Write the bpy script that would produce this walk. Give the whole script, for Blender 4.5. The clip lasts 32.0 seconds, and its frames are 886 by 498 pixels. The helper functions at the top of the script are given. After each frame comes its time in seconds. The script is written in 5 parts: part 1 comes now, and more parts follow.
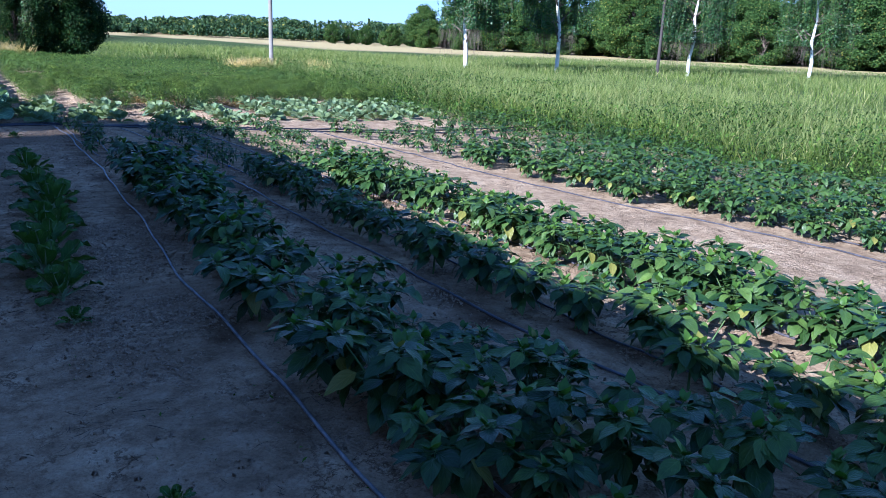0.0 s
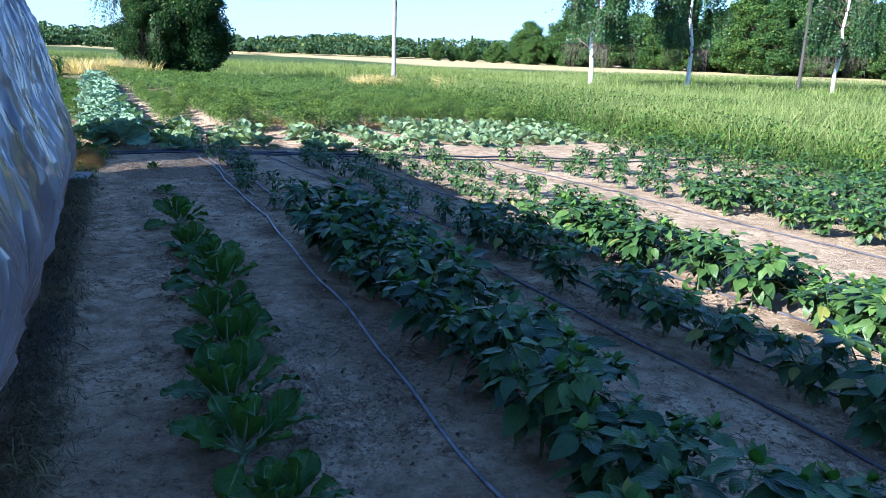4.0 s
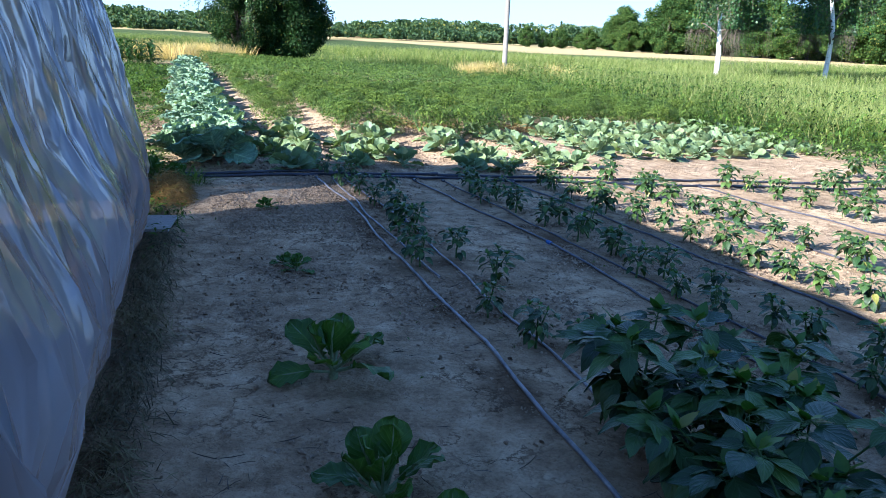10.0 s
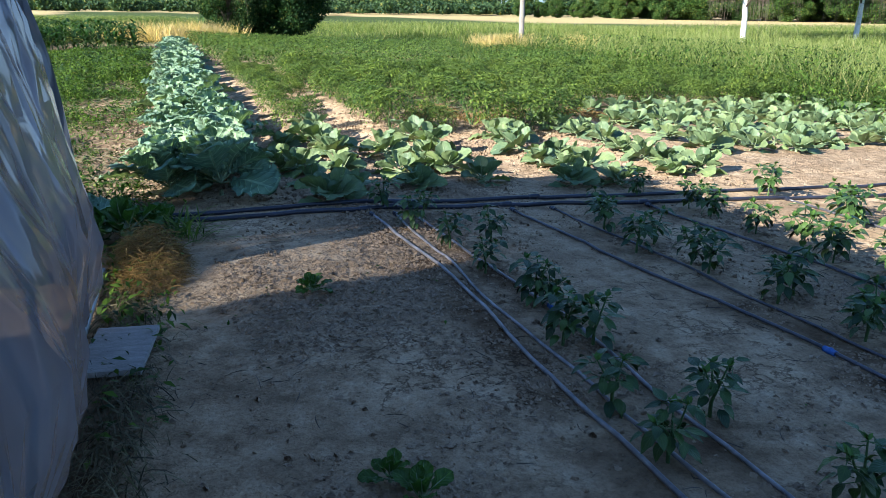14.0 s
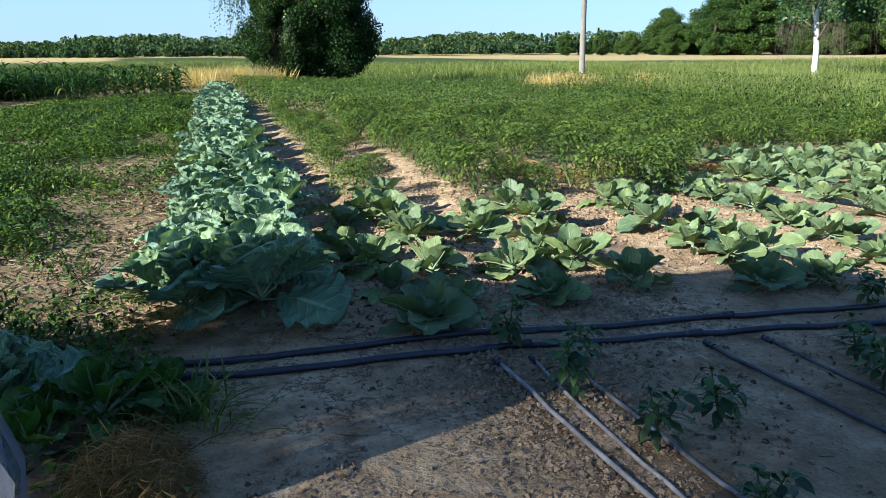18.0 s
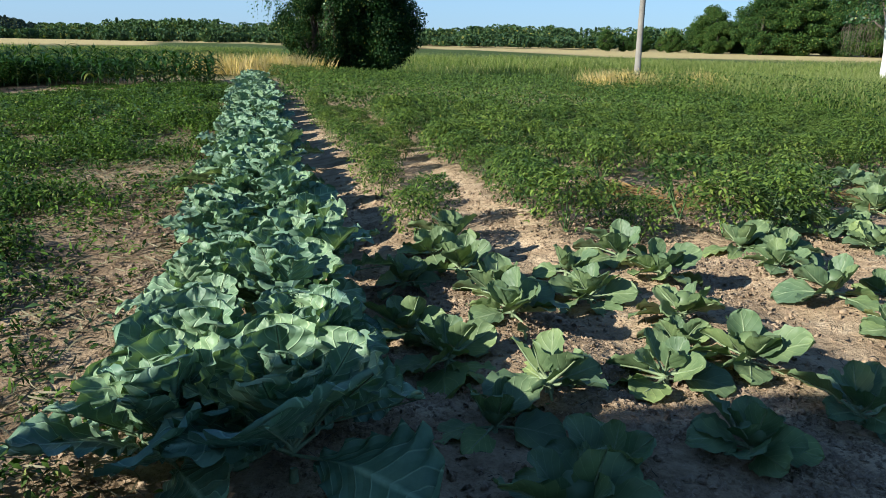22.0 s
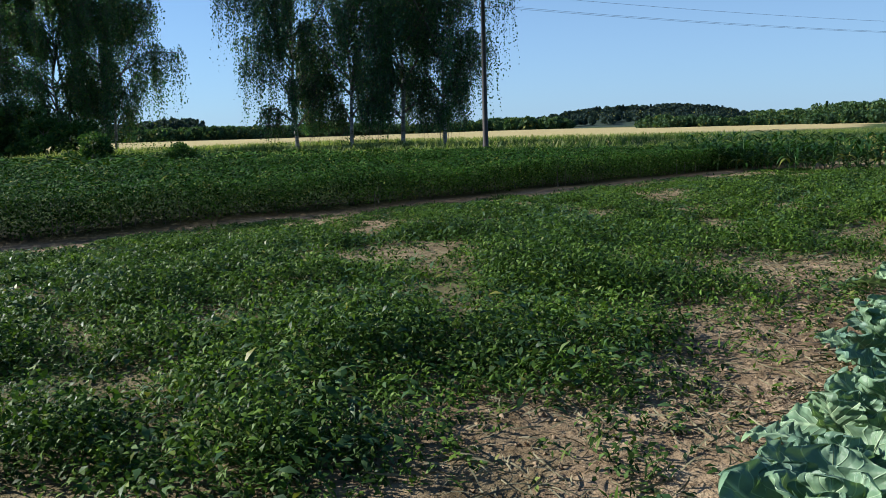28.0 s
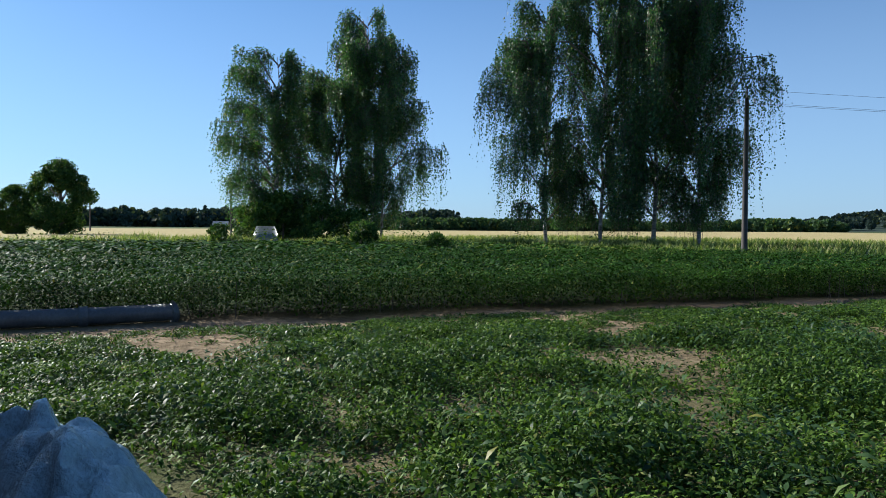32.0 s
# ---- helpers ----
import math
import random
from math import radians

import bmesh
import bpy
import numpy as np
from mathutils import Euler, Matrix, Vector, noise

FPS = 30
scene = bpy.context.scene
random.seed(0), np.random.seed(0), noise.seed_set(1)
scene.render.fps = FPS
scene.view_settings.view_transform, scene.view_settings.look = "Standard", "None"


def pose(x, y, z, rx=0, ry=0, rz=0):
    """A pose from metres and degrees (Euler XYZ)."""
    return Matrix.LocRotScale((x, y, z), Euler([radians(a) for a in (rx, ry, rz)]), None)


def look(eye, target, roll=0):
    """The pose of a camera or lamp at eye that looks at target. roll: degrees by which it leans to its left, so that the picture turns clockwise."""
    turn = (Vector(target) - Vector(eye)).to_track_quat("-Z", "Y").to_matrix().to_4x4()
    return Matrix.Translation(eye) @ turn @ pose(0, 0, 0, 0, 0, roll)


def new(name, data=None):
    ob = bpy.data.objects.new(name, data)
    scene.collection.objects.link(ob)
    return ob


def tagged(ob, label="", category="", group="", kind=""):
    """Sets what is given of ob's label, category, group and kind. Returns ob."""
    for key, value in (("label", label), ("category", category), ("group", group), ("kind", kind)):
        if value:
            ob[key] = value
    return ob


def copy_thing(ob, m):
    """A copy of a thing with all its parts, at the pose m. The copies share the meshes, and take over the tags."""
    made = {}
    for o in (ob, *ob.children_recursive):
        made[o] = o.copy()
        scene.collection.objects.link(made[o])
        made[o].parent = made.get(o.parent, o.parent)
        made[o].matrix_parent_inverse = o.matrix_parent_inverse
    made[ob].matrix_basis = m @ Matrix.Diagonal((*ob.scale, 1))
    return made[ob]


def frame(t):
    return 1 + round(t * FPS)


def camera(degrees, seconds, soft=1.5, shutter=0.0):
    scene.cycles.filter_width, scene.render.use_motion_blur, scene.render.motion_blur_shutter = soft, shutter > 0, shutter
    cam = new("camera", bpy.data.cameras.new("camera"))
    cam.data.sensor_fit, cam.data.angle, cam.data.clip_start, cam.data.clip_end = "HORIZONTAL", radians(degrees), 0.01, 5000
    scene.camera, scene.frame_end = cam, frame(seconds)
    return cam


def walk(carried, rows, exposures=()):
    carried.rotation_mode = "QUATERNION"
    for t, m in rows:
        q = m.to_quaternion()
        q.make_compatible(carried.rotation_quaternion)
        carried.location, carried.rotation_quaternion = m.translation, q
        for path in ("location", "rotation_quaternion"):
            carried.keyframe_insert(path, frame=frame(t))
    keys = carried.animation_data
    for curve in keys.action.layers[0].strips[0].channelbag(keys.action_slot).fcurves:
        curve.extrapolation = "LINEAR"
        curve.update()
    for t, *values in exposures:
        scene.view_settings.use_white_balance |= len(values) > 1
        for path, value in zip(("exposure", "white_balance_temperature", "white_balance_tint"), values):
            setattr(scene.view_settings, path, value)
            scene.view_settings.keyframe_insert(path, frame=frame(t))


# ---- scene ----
cam = camera(60.3, 32.0, soft=0.45)
PATH = [
    (0, (0.0, 0.005, 1.788), (1.049, 1.625, 1.26), 2.5),
    (0.5, (-0.018, 0.432, 1.735), (0.939, 2.113, 1.225), 2.3),
    (1, (-0.029, 0.813, 1.688), (0.88, 2.492, 1.093), 2.8),
    (1.5, (-0.008, 1.22, 1.669), (0.942, 2.864, 1.042), 1.8),
    (2, (-0.035, 1.615, 1.64), (0.932, 3.255, 1.027), 2.4),
    (2.5, (-0.06, 2.019, 1.646), (0.9, 3.666, 1.043), 1.7),
    (3, (-0.029, 2.414, 1.644), (0.828, 4.142, 1.115), 1.0),
    (3.5, (-0.061, 2.772, 1.643), (0.767, 4.526, 1.155), 2.7),
    (5.5, (0.045, 4.023, 1.595), (0.927, 5.714, 0.992), -0.7),
    (6, (0.084, 4.413, 1.554), (0.99, 6.074, 0.905), 1.0),
    (6.5, (0.08, 4.728, 1.569), (0.969, 6.379, 0.874), 1.3),
    (7, (0.041, 5.074, 1.573), (0.963, 6.731, 0.935), 1.2),
    (7.5, (-0.024, 5.369, 1.577), (0.835, 7.063, 0.949), 1.7),
    (8, (-0.032, 5.675, 1.563), (0.715, 7.428, 0.957), 1.7),
    (8.5, (-0.01, 5.965, 1.576), (0.69, 7.752, 1.013), 3.4),
    (9, (-0.003, 6.351, 1.581), (0.712, 8.142, 1.051), 1.1),
    (9.5, (0.013, 6.703, 1.568), (0.688, 8.505, 1.023), 2.1),
    (10, (0.059, 7.06, 1.561), (0.708, 8.874, 1.023), 2.4),
    (10.5, (0.066, 7.439, 1.549), (0.732, 9.238, 0.984), 0.9),
    (11, (0.08, 7.774, 1.531), (0.778, 9.565, 0.978), 1.6),
    (11.5, (0.129, 8.15, 1.534), (0.79, 9.954, 0.977), 0.5),
    (12, (0.121, 8.51, 1.508), (0.82, 10.317, 1.009), 2.4),
    (12.5, (0.102, 8.914, 1.483), (0.77, 10.699, 0.878), 1.4),
    (13, (0.125, 9.341, 1.486), (0.77, 11.154, 0.939), 0.7),
    (13.5, (0.158, 9.703, 1.451), (0.829, 11.497, 0.876), 1.4),
    (14, (0.16, 10.09, 1.437), (0.811, 11.883, 0.837), 0.6),
    (14.5, (0.192, 10.505, 1.433), (0.824, 12.317, 0.869), 0.2),
    (16.5, (0.285, 11.558, 1.36), (0.909, 13.372, 0.795), 1.5),
    (17, (0.299, 11.8, 1.359), (0.883, 13.636, 0.822), -0.1),
    (17.5, (0.297, 12.027, 1.378), (0.892, 13.865, 0.861), 1.2),
    (18, (0.341, 12.275, 1.39), (0.895, 14.129, 0.884), -0.5),
    (18.5, (0.34, 12.509, 1.359), (0.877, 14.368, 0.85), 1.0),
    (19, (0.325, 12.793, 1.343), (0.864, 14.663, 0.88), -0.6),
    (19.5, (0.351, 13.111, 1.361), (0.841, 14.995, 0.901), -0.3),
    (20, (0.373, 13.356, 1.357), (0.788, 15.243, 0.841), 0.8),
    (20.5, (0.349, 13.603, 1.358), (0.885, 15.475, 0.901), 1.1),
    (21, (0.357, 13.738, 1.384), (0.919, 15.577, 0.834), 2.8),
    (21.5, (0.404, 13.878, 1.385), (0.953, 15.73, 0.868), 1.8),
    (22, (0.431, 14.0, 1.415), (0.91, 15.869, 0.889), 1.0),
    (22.5, (0.403, 14.132, 1.411), (0.832, 16.017, 0.899), 0.7),
    (23, (0.375, 14.243, 1.418), (0.657, 16.156, 0.91), -0.1),
    (23.5, (0.391, 14.259, 1.434), (0.586, 16.193, 0.963), 0.0),
    (24, (0.392, 14.27, 1.437), (0.576, 16.21, 0.988), -0.2),
    (24.5, (0.388, 14.27, 1.453), (0.532, 16.221, 1.035), -0.6),
    (26.5, (0.635, 14.391, 1.424), (0.214, 16.31, 1.048), 0.7),
    (27, (0.578, 14.482, 1.408), (-0.092, 16.332, 1.047), -0.2),
    (27.5, (0.515, 14.516, 1.427), (-0.386, 16.275, 1.118), -1.4),
    (28, (0.486, 14.563, 1.436), (-0.643, 16.185, 1.128), -1.7),
    (28.5, (0.493, 14.579, 1.439), (-0.764, 16.106, 1.144), -1.6),
    (29, (0.493, 14.593, 1.443), (-0.837, 16.061, 1.163), -1.1),
    (29.5, (0.498, 14.58, 1.448), (-0.883, 16.007, 1.21), -0.9),
    (30, (0.502, 14.567, 1.443), (-0.913, 15.959, 1.196), -0.2),
    (30.5, (0.48, 14.566, 1.452), (-0.98, 15.913, 1.221), -0.2),
    (31, (0.479, 14.547, 1.469), (-1.035, 15.842, 1.289), -0.2),
    (31.5, (0.463, 14.551, 1.472), (-1.093, 15.803, 1.363), 0.1),
    (32, (0.43, 14.565, 1.478), (-1.165, 15.77, 1.421), 0.4),
]
walk(cam, [(t, look(eye, target, roll)) for t, eye, target, roll in PATH],
     [(0.0, 1.6, 4430, 23), (1.0, 1.78, 4430, 23), (2.0, 2.08, 4480, 23), (3.5, 2.09, 4570, 17), (7.0, 2.16, 4710, 18), (9.0, 2.15, 4810, 17), (12.0, 1.95, 5010, 18), (14.0, 1.85, 5200, 14), (17.0, 1.53, 5200, 12), (19.0, 1.28, 5150, 10), (21.0, 1.1, 5200, 10), (24.0, 0.95, 5150, 9), (28.0, 0.94, 5150, 10), (32.0, 0.92, 5150, 10)])

# ---- world, sun ----
SUN_EL, SUN_TO = 27.3, Vector((-0.955, -0.285, 0)).normalized()
world = bpy.data.worlds.new("sky")
scene.world = world
world.use_nodes = True
wn = world.node_tree.nodes
sky = wn.new("ShaderNodeTexSky")
sky.sky_type, sky.sun_disc = "NISHITA", False
sky.sun_elevation, sky.sun_rotation = radians(SUN_EL), math.atan2(SUN_TO.x, SUN_TO.y)
sky.air_density, sky.dust_density, sky.ozone_density = 1.0, 0.4, 5.0
wn["Background"].inputs["Strength"].default_value = 0.045
wl = world.node_tree.links
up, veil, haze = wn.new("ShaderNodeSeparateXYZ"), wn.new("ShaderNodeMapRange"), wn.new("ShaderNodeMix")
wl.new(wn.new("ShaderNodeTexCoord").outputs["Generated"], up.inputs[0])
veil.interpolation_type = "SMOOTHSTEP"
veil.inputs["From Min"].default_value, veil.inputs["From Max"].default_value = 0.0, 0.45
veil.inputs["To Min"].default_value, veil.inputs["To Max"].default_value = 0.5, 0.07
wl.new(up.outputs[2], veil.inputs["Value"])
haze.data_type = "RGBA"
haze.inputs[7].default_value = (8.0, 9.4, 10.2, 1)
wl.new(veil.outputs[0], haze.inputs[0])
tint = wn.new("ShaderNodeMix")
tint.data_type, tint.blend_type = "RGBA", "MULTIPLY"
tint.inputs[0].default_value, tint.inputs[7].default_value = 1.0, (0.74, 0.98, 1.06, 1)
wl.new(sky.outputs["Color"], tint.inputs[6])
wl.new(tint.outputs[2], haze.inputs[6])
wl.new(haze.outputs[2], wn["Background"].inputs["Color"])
sun = new("sun", bpy.data.lights.new("sun", "SUN"))
sun.data.energy, sun.data.angle, sun.data.color = 5.0, radians(0.55), (1.0, 0.84, 0.6)
to_sun = Vector((SUN_TO.x * math.cos(radians(SUN_EL)), SUN_TO.y * math.cos(radians(SUN_EL)), math.sin(radians(SUN_EL))))
sun.matrix_world = look((0, 0, 30), Vector((0, 0, 30)) - to_sun)

# ---- materials ----
def base_mat(name, rough=0.7, metal=0.0):
    m = bpy.data.materials.new(name)
    m.use_nodes = True
    b = m.node_tree.nodes["Principled BSDF"]
    b.inputs["Roughness"].default_value, b.inputs["Metallic"].default_value = rough, metal
    return m, m.node_tree.nodes, m.node_tree.links, b


def ramp(n, stops):
    r = n.new("ShaderNodeValToRGB")
    e = r.color_ramp.elements
    while len(e) < len(stops):
        e.new(0.5)
    for k, (p, c) in enumerate(stops):
        e[k].position, e[k].color = p, (*c, 1)
    return r


def noise_tex(n, l, scale, detail=6, rough=0.6, coord=None):
    t = n.new("ShaderNodeTexNoise")
    t.inputs["Scale"].default_value, t.inputs["Detail"].default_value, t.inputs["Roughness"].default_value = scale, detail, rough
    if coord is not None:
        l.new(coord, t.inputs["Vector"])
    return t


def mix_rgb(n, l, fac, a, b, mode="MIX"):
    x = n.new("ShaderNodeMix")
    x.data_type, x.blend_type = "RGBA", mode
    for sock, v in ((x.inputs[0], fac), (x.inputs[6], a), (x.inputs[7], b)):
        if hasattr(v, "is_linked"):
            l.new(v, sock)
        elif isinstance(v, (int, float)):
            sock.default_value = v
        else:
            sock.default_value = (*v, 1)
    return x.outputs[2]


def bump(n, l, b, height, strength, dist):
    bp = n.new("ShaderNodeBump")
    bp.inputs["Strength"].default_value, bp.inputs["Distance"].default_value = strength, dist
    l.new(height, bp.inputs["Height"])
    l.new(bp.outputs["Normal"], b.inputs["Normal"])


def leaf_mat(name, dark, light, rough=0.45, trans=0.25, vein=18.0, yellow=(0.2, 0.2, 0.04), yellow_amount=0.08, ribs=0.0, ribs_n=6.0, ears=None, gloss=0.12, patch=1.1):
    """Leaf: two greens by piece, some mottling, light passing through the blade."""
    m, n, l, b = base_mat(name, rough)
    geo, obj, tc = n.new("ShaderNodeNewGeometry"), n.new("ShaderNodeObjectInfo"), n.new("ShaderNodeTexCoord")
    col = mix_rgb(n, l, geo.outputs["Random Per Island"], dark, light)
    nz = noise_tex(n, l, vein, 4, 0.6, tc.outputs["Object"])
    rp = ramp(n, [(0.3, (0.7, 0.75, 0.7)), (0.7, (1.2, 1.15, 1.1))])
    l.new(nz.outputs["Fac"], rp.inputs["Fac"])
    col = mix_rgb(n, l, 1.0, col, rp.outputs["Color"], "MULTIPLY")
    far = noise_tex(n, l, patch, 3, 0.6, tc.outputs["Object"])
    drift = ramp(n, [(0.32, (0.62, 0.66, 0.8)), (0.68, (1.38, 1.3, 1.0))])
    l.new(far.outputs["Fac"], drift.inputs["Fac"])
    col = mix_rgb(n, l, 1.0, col, drift.outputs["Color"], "MULTIPLY")
    tint = ramp(n, [(0.0, (0.8, 0.85, 0.9)), (1.0, (1.18, 1.1, 0.95))])
    l.new(obj.outputs["Random"], tint.inputs["Fac"])
    col = mix_rgb(n, l, 1.0, col, tint.outputs["Color"], "MULTIPLY")
    old = ramp(n, [(1 - yellow_amount, (0, 0, 0)), (1.0, (1, 1, 1))])
    l.new(geo.outputs["Random Per Island"], old.inputs["Fac"])
    col = mix_rgb(n, l, old.outputs["Color"], col, yellow)
    relief_out = nz.outputs["Fac"]
    if ears:
        ea, es = n.new("ShaderNodeAttribute"), n.new("ShaderNodeSeparateXYZ")
        ea.attribute_name = "leaf"
        l.new(ea.outputs["Vector"], es.inputs[0])
        tipped = ramp(n, [(0.62, (0, 0, 0)), (0.9, (1, 1, 1))])
        l.new(es.outputs[0], tipped.inputs["Fac"])
        col = mix_rgb(n, l, tipped.outputs["Color"], col, ears)
    b.inputs["Specular IOR Level"].default_value = max(gloss, 0.35 if ribs else 0)
    if ribs:
        at, sp = n.new("ShaderNodeAttribute"), n.new("ShaderNodeSeparateXYZ")
        at.attribute_name = "leaf"
        l.new(at.outputs["Vector"], sp.inputs[0])

        def calc(op, a, c=None, d=None):
            k = n.new("ShaderNodeMath")
            k.operation = op
            for sock, v in zip(k.inputs, (a, c, d)):
                if v is None:
                    continue
                if isinstance(v, (int, float)):
                    sock.default_value = v
                else:
                    l.new(v, sock)
            return k.outputs[0]

        side = calc("ABSOLUTE", sp.outputs[1])
        t = calc("FRACT", calc("MULTIPLY_ADD", sp.outputs[0], ribs_n, calc("MULTIPLY", side, -2.2)))
        tri = calc("ABSOLUTE", calc("SUBTRACT", t, 0.5))
        thin = calc("MULTIPLY", calc("SUBTRACT", 0.075, tri), 14.0)
        mid = calc("MULTIPLY", calc("SUBTRACT", 0.09, side), 14.0)
        line = n.new("ShaderNodeClamp")
        l.new(calc("MULTIPLY", calc("MAXIMUM", thin, mid), sp.outputs[2]), line.inputs[0])
        amount = calc("MULTIPLY", line.outputs[0], ribs)
        pale = mix_rgb(n, l, 1.0, col, (2.2, 1.9, 2.0), "MULTIPLY")
        col = mix_rgb(n, l, amount, col, pale)
        relief_out = calc("MULTIPLY_ADD", line.outputs[0], -0.5, calc("MULTIPLY_ADD", tri, 1.2 * ribs, nz.outputs["Fac"]))
    l.new(col, b.inputs["Base Color"])
    bump(n, l, b, relief_out, 0.2 + 0.35 * ribs if ribs else 0.35, 0.012)
    tr = n.new("ShaderNodeBsdfTranslucent")
    l.new(mix_rgb(n, l, 1.0, col, (1.5, 1.6, 0.6), "MULTIPLY"), tr.inputs["Color"])
    mx = n.new("ShaderNodeMixShader")
    mx.inputs[0].default_value = trans
    l.new(b.outputs[0], mx.inputs[1])
    l.new(tr.outputs[0], mx.inputs[2])
    l.new(mx.outputs[0], n["Material Output"].inputs["Surface"])
    return m


def plain_mat(name, c1, c2, scale=8.0, rough=0.7, metal=0.0, bump_s=0.3, bump_d=0.01, stretch=None):
    """Two-tone surface with coarse and fine variation and relief."""
    m, n, l, b = base_mat(name, rough, metal)
    tc, obj = n.new("ShaderNodeTexCoord"), n.new("ShaderNodeObjectInfo")
    co = tc.outputs["Object"]
    if stretch:
        mp = n.new("ShaderNodeMapping")
        mp.inputs["Scale"].default_value = stretch
        l.new(co, mp.inputs["Vector"])
        co = mp.outputs["Vector"]
    big, fine = noise_tex(n, l, scale, 5, 0.6, co), noise_tex(n, l, scale * 9, 4, 0.7, co)
    r1 = ramp(n, [(0.3, c1), (0.7, c2)])
    l.new(big.outputs["Fac"], r1.inputs["Fac"])
    r2 = ramp(n, [(0.3, (0.75, 0.75, 0.75)), (0.7, (1.2, 1.2, 1.2))])
    l.new(fine.outputs["Fac"], r2.inputs["Fac"])
    l.new(mix_rgb(n, l, 1.0, r1.outputs["Color"], r2.outputs["Color"], "MULTIPLY"), b.inputs["Base Color"])
    bump(n, l, b, fine.outputs["Fac"], bump_s, bump_d)
    return m


PEPPER = leaf_mat("pepper_leaf", (0.015, 0.046, 0.014), (0.082, 0.152, 0.038), 0.4, 0.1, 14, yellow_amount=0.003, ribs=0.35, ribs_n=5.0, gloss=0.4)
PEPPER_YOUNG = leaf_mat("young_pepper_leaf", (0.05, 0.12, 0.02), (0.1, 0.2, 0.035), 0.45, 0.25, 14, gloss=0.35)
PEPPER_STEM = plain_mat("pepper_stem", (0.06, 0.12, 0.03), (0.1, 0.17, 0.05), 20)
CABBAGE = leaf_mat("cabbage_leaf", (0.075, 0.14, 0.07), (0.22, 0.3, 0.155), 0.5, 0.14, 9, (0.36, 0.4, 0.17), 0.3, ribs=0.3, ribs_n=4.0)
CAULI = leaf_mat("cauliflower_leaf", (0.042, 0.11, 0.068), (0.25, 0.38, 0.28), 0.5, 0.14, 12, (0.28, 0.32, 0.14), 0.03, ribs=1.0, ribs_n=7.0)
RIB = plain_mat("pale_leaf_rib", (0.15, 0.21, 0.1), (0.27, 0.33, 0.18), 12)
BEET = leaf_mat("beet_leaf", (0.03, 0.085, 0.014), (0.095, 0.19, 0.035), 0.45, 0.22, 16, ribs=0.5)
POTATO = leaf_mat("potato_leaf", (0.018, 0.05, 0.012), (0.185, 0.275, 0.062), 0.55, 0.2, 16, yellow_amount=0.03, gloss=0.12)
WEED = leaf_mat("weed_leaf", (0.008, 0.026, 0.006), (0.115, 0.205, 0.038), 0.5, 0.2, 16, (0.22, 0.25, 0.07), 0.05, gloss=0.08)
MELON = leaf_mat("melon_leaf", (0.03, 0.07, 0.025), (0.1, 0.165, 0.07), 0.45, 0.2, 14, gloss=0.12)
BEAN = leaf_mat("bean_leaf", (0.005, 0.02, 0.004), (0.06, 0.14, 0.022), 0.55, 0.08, 14, gloss=0.04)
CORN = leaf_mat("corn_leaf", (0.014, 0.045, 0.01), (0.04, 0.095, 0.02), 0.5, 0.2, 10)
GRASS = leaf_mat("tall_grass", (0.055, 0.105, 0.02), (0.175, 0.235, 0.062), 0.6, 0.3, 8, (0.4, 0.37, 0.17), 0.12, ears=(0.25, 0.29, 0.1), patch=0.25)
DRY = leaf_mat("dry_grass", (0.45, 0.37, 0.19), (0.62, 0.52, 0.3), 0.7, 0.25, 8)
STRAW = leaf_mat("straw", (0.03, 0.027, 0.018), (0.3, 0.26, 0.17), 0.75, 0.1, 8, (0.12, 0.12, 0.05), 0.15)
RUST_HAY = leaf_mat("rusty_hay", (0.1, 0.065, 0.03), (0.33, 0.225, 0.11), 0.8, 0.15, 8)
BIRCH_LEAF = leaf_mat("birch_leaf", (0.022, 0.068, 0.026), (0.075, 0.165, 0.055), 0.45, 0.3, 3, gloss=0.5)
TREE_LEAF = leaf_mat("tree_leaf", (0.024, 0.062, 0.018), (0.08, 0.145, 0.04), 0.6, 0.25, 2)
DARK_LEAF = leaf_mat("shrub_leaf", (0.012, 0.035, 0.01), (0.03, 0.07, 0.018), 0.55, 0.15, 2)
# Far woods: distance haze is painted into this paler, bluer leaf colour.
FAR_HAZE_LEAF = leaf_mat("far_haze_leaf", (0.035, 0.075, 0.04), (0.085, 0.14, 0.065), 0.7, 0.2, 0.5)
# Hill and ridge: the blue of aerial haze is mixed into the colour.
HILL_HAZE_LEAF = leaf_mat("hill_haze_wood", (0.035, 0.06, 0.06), (0.06, 0.09, 0.085), 0.8, 0.1, 0.2)
BARK = plain_mat("grey_bark", (0.07, 0.055, 0.04), (0.16, 0.13, 0.1), 4, 0.9, 0, 0.6, 0.03, (4, 4, 1))
BIRCH_BARK = plain_mat("white_birch_bark", (0.12, 0.1, 0.09), (0.75, 0.73, 0.68), 2.5, 0.75, 0, 0.3, 0.01, (1, 1, 4))
BIRCH_BARK.node_tree.nodes["Color Ramp"].color_ramp.elements[0].position = 0.28
BIRCH_BARK.node_tree.nodes["Color Ramp"].color_ramp.elements[1].position = 0.42
GREY_BIRCH = plain_mat("grey_birch_bark", (0.05, 0.045, 0.04), (0.42, 0.41, 0.38), 2.0, 0.8, 0, 0.3, 0.01, (1, 1, 3))
CONCRETE = plain_mat("pole_concrete", (0.17, 0.155, 0.13), (0.25, 0.235, 0.2), 3, 0.9)
TARRED = plain_mat("tarred_wood", (0.025, 0.022, 0.02), (0.06, 0.05, 0.045), 4, 0.8, 0, 0.5, 0.01, (6, 6, 1))
PORCELAIN = plain_mat("porcelain", (0.3, 0.3, 0.3), (0.4, 0.4, 0.4), 5, 0.3)
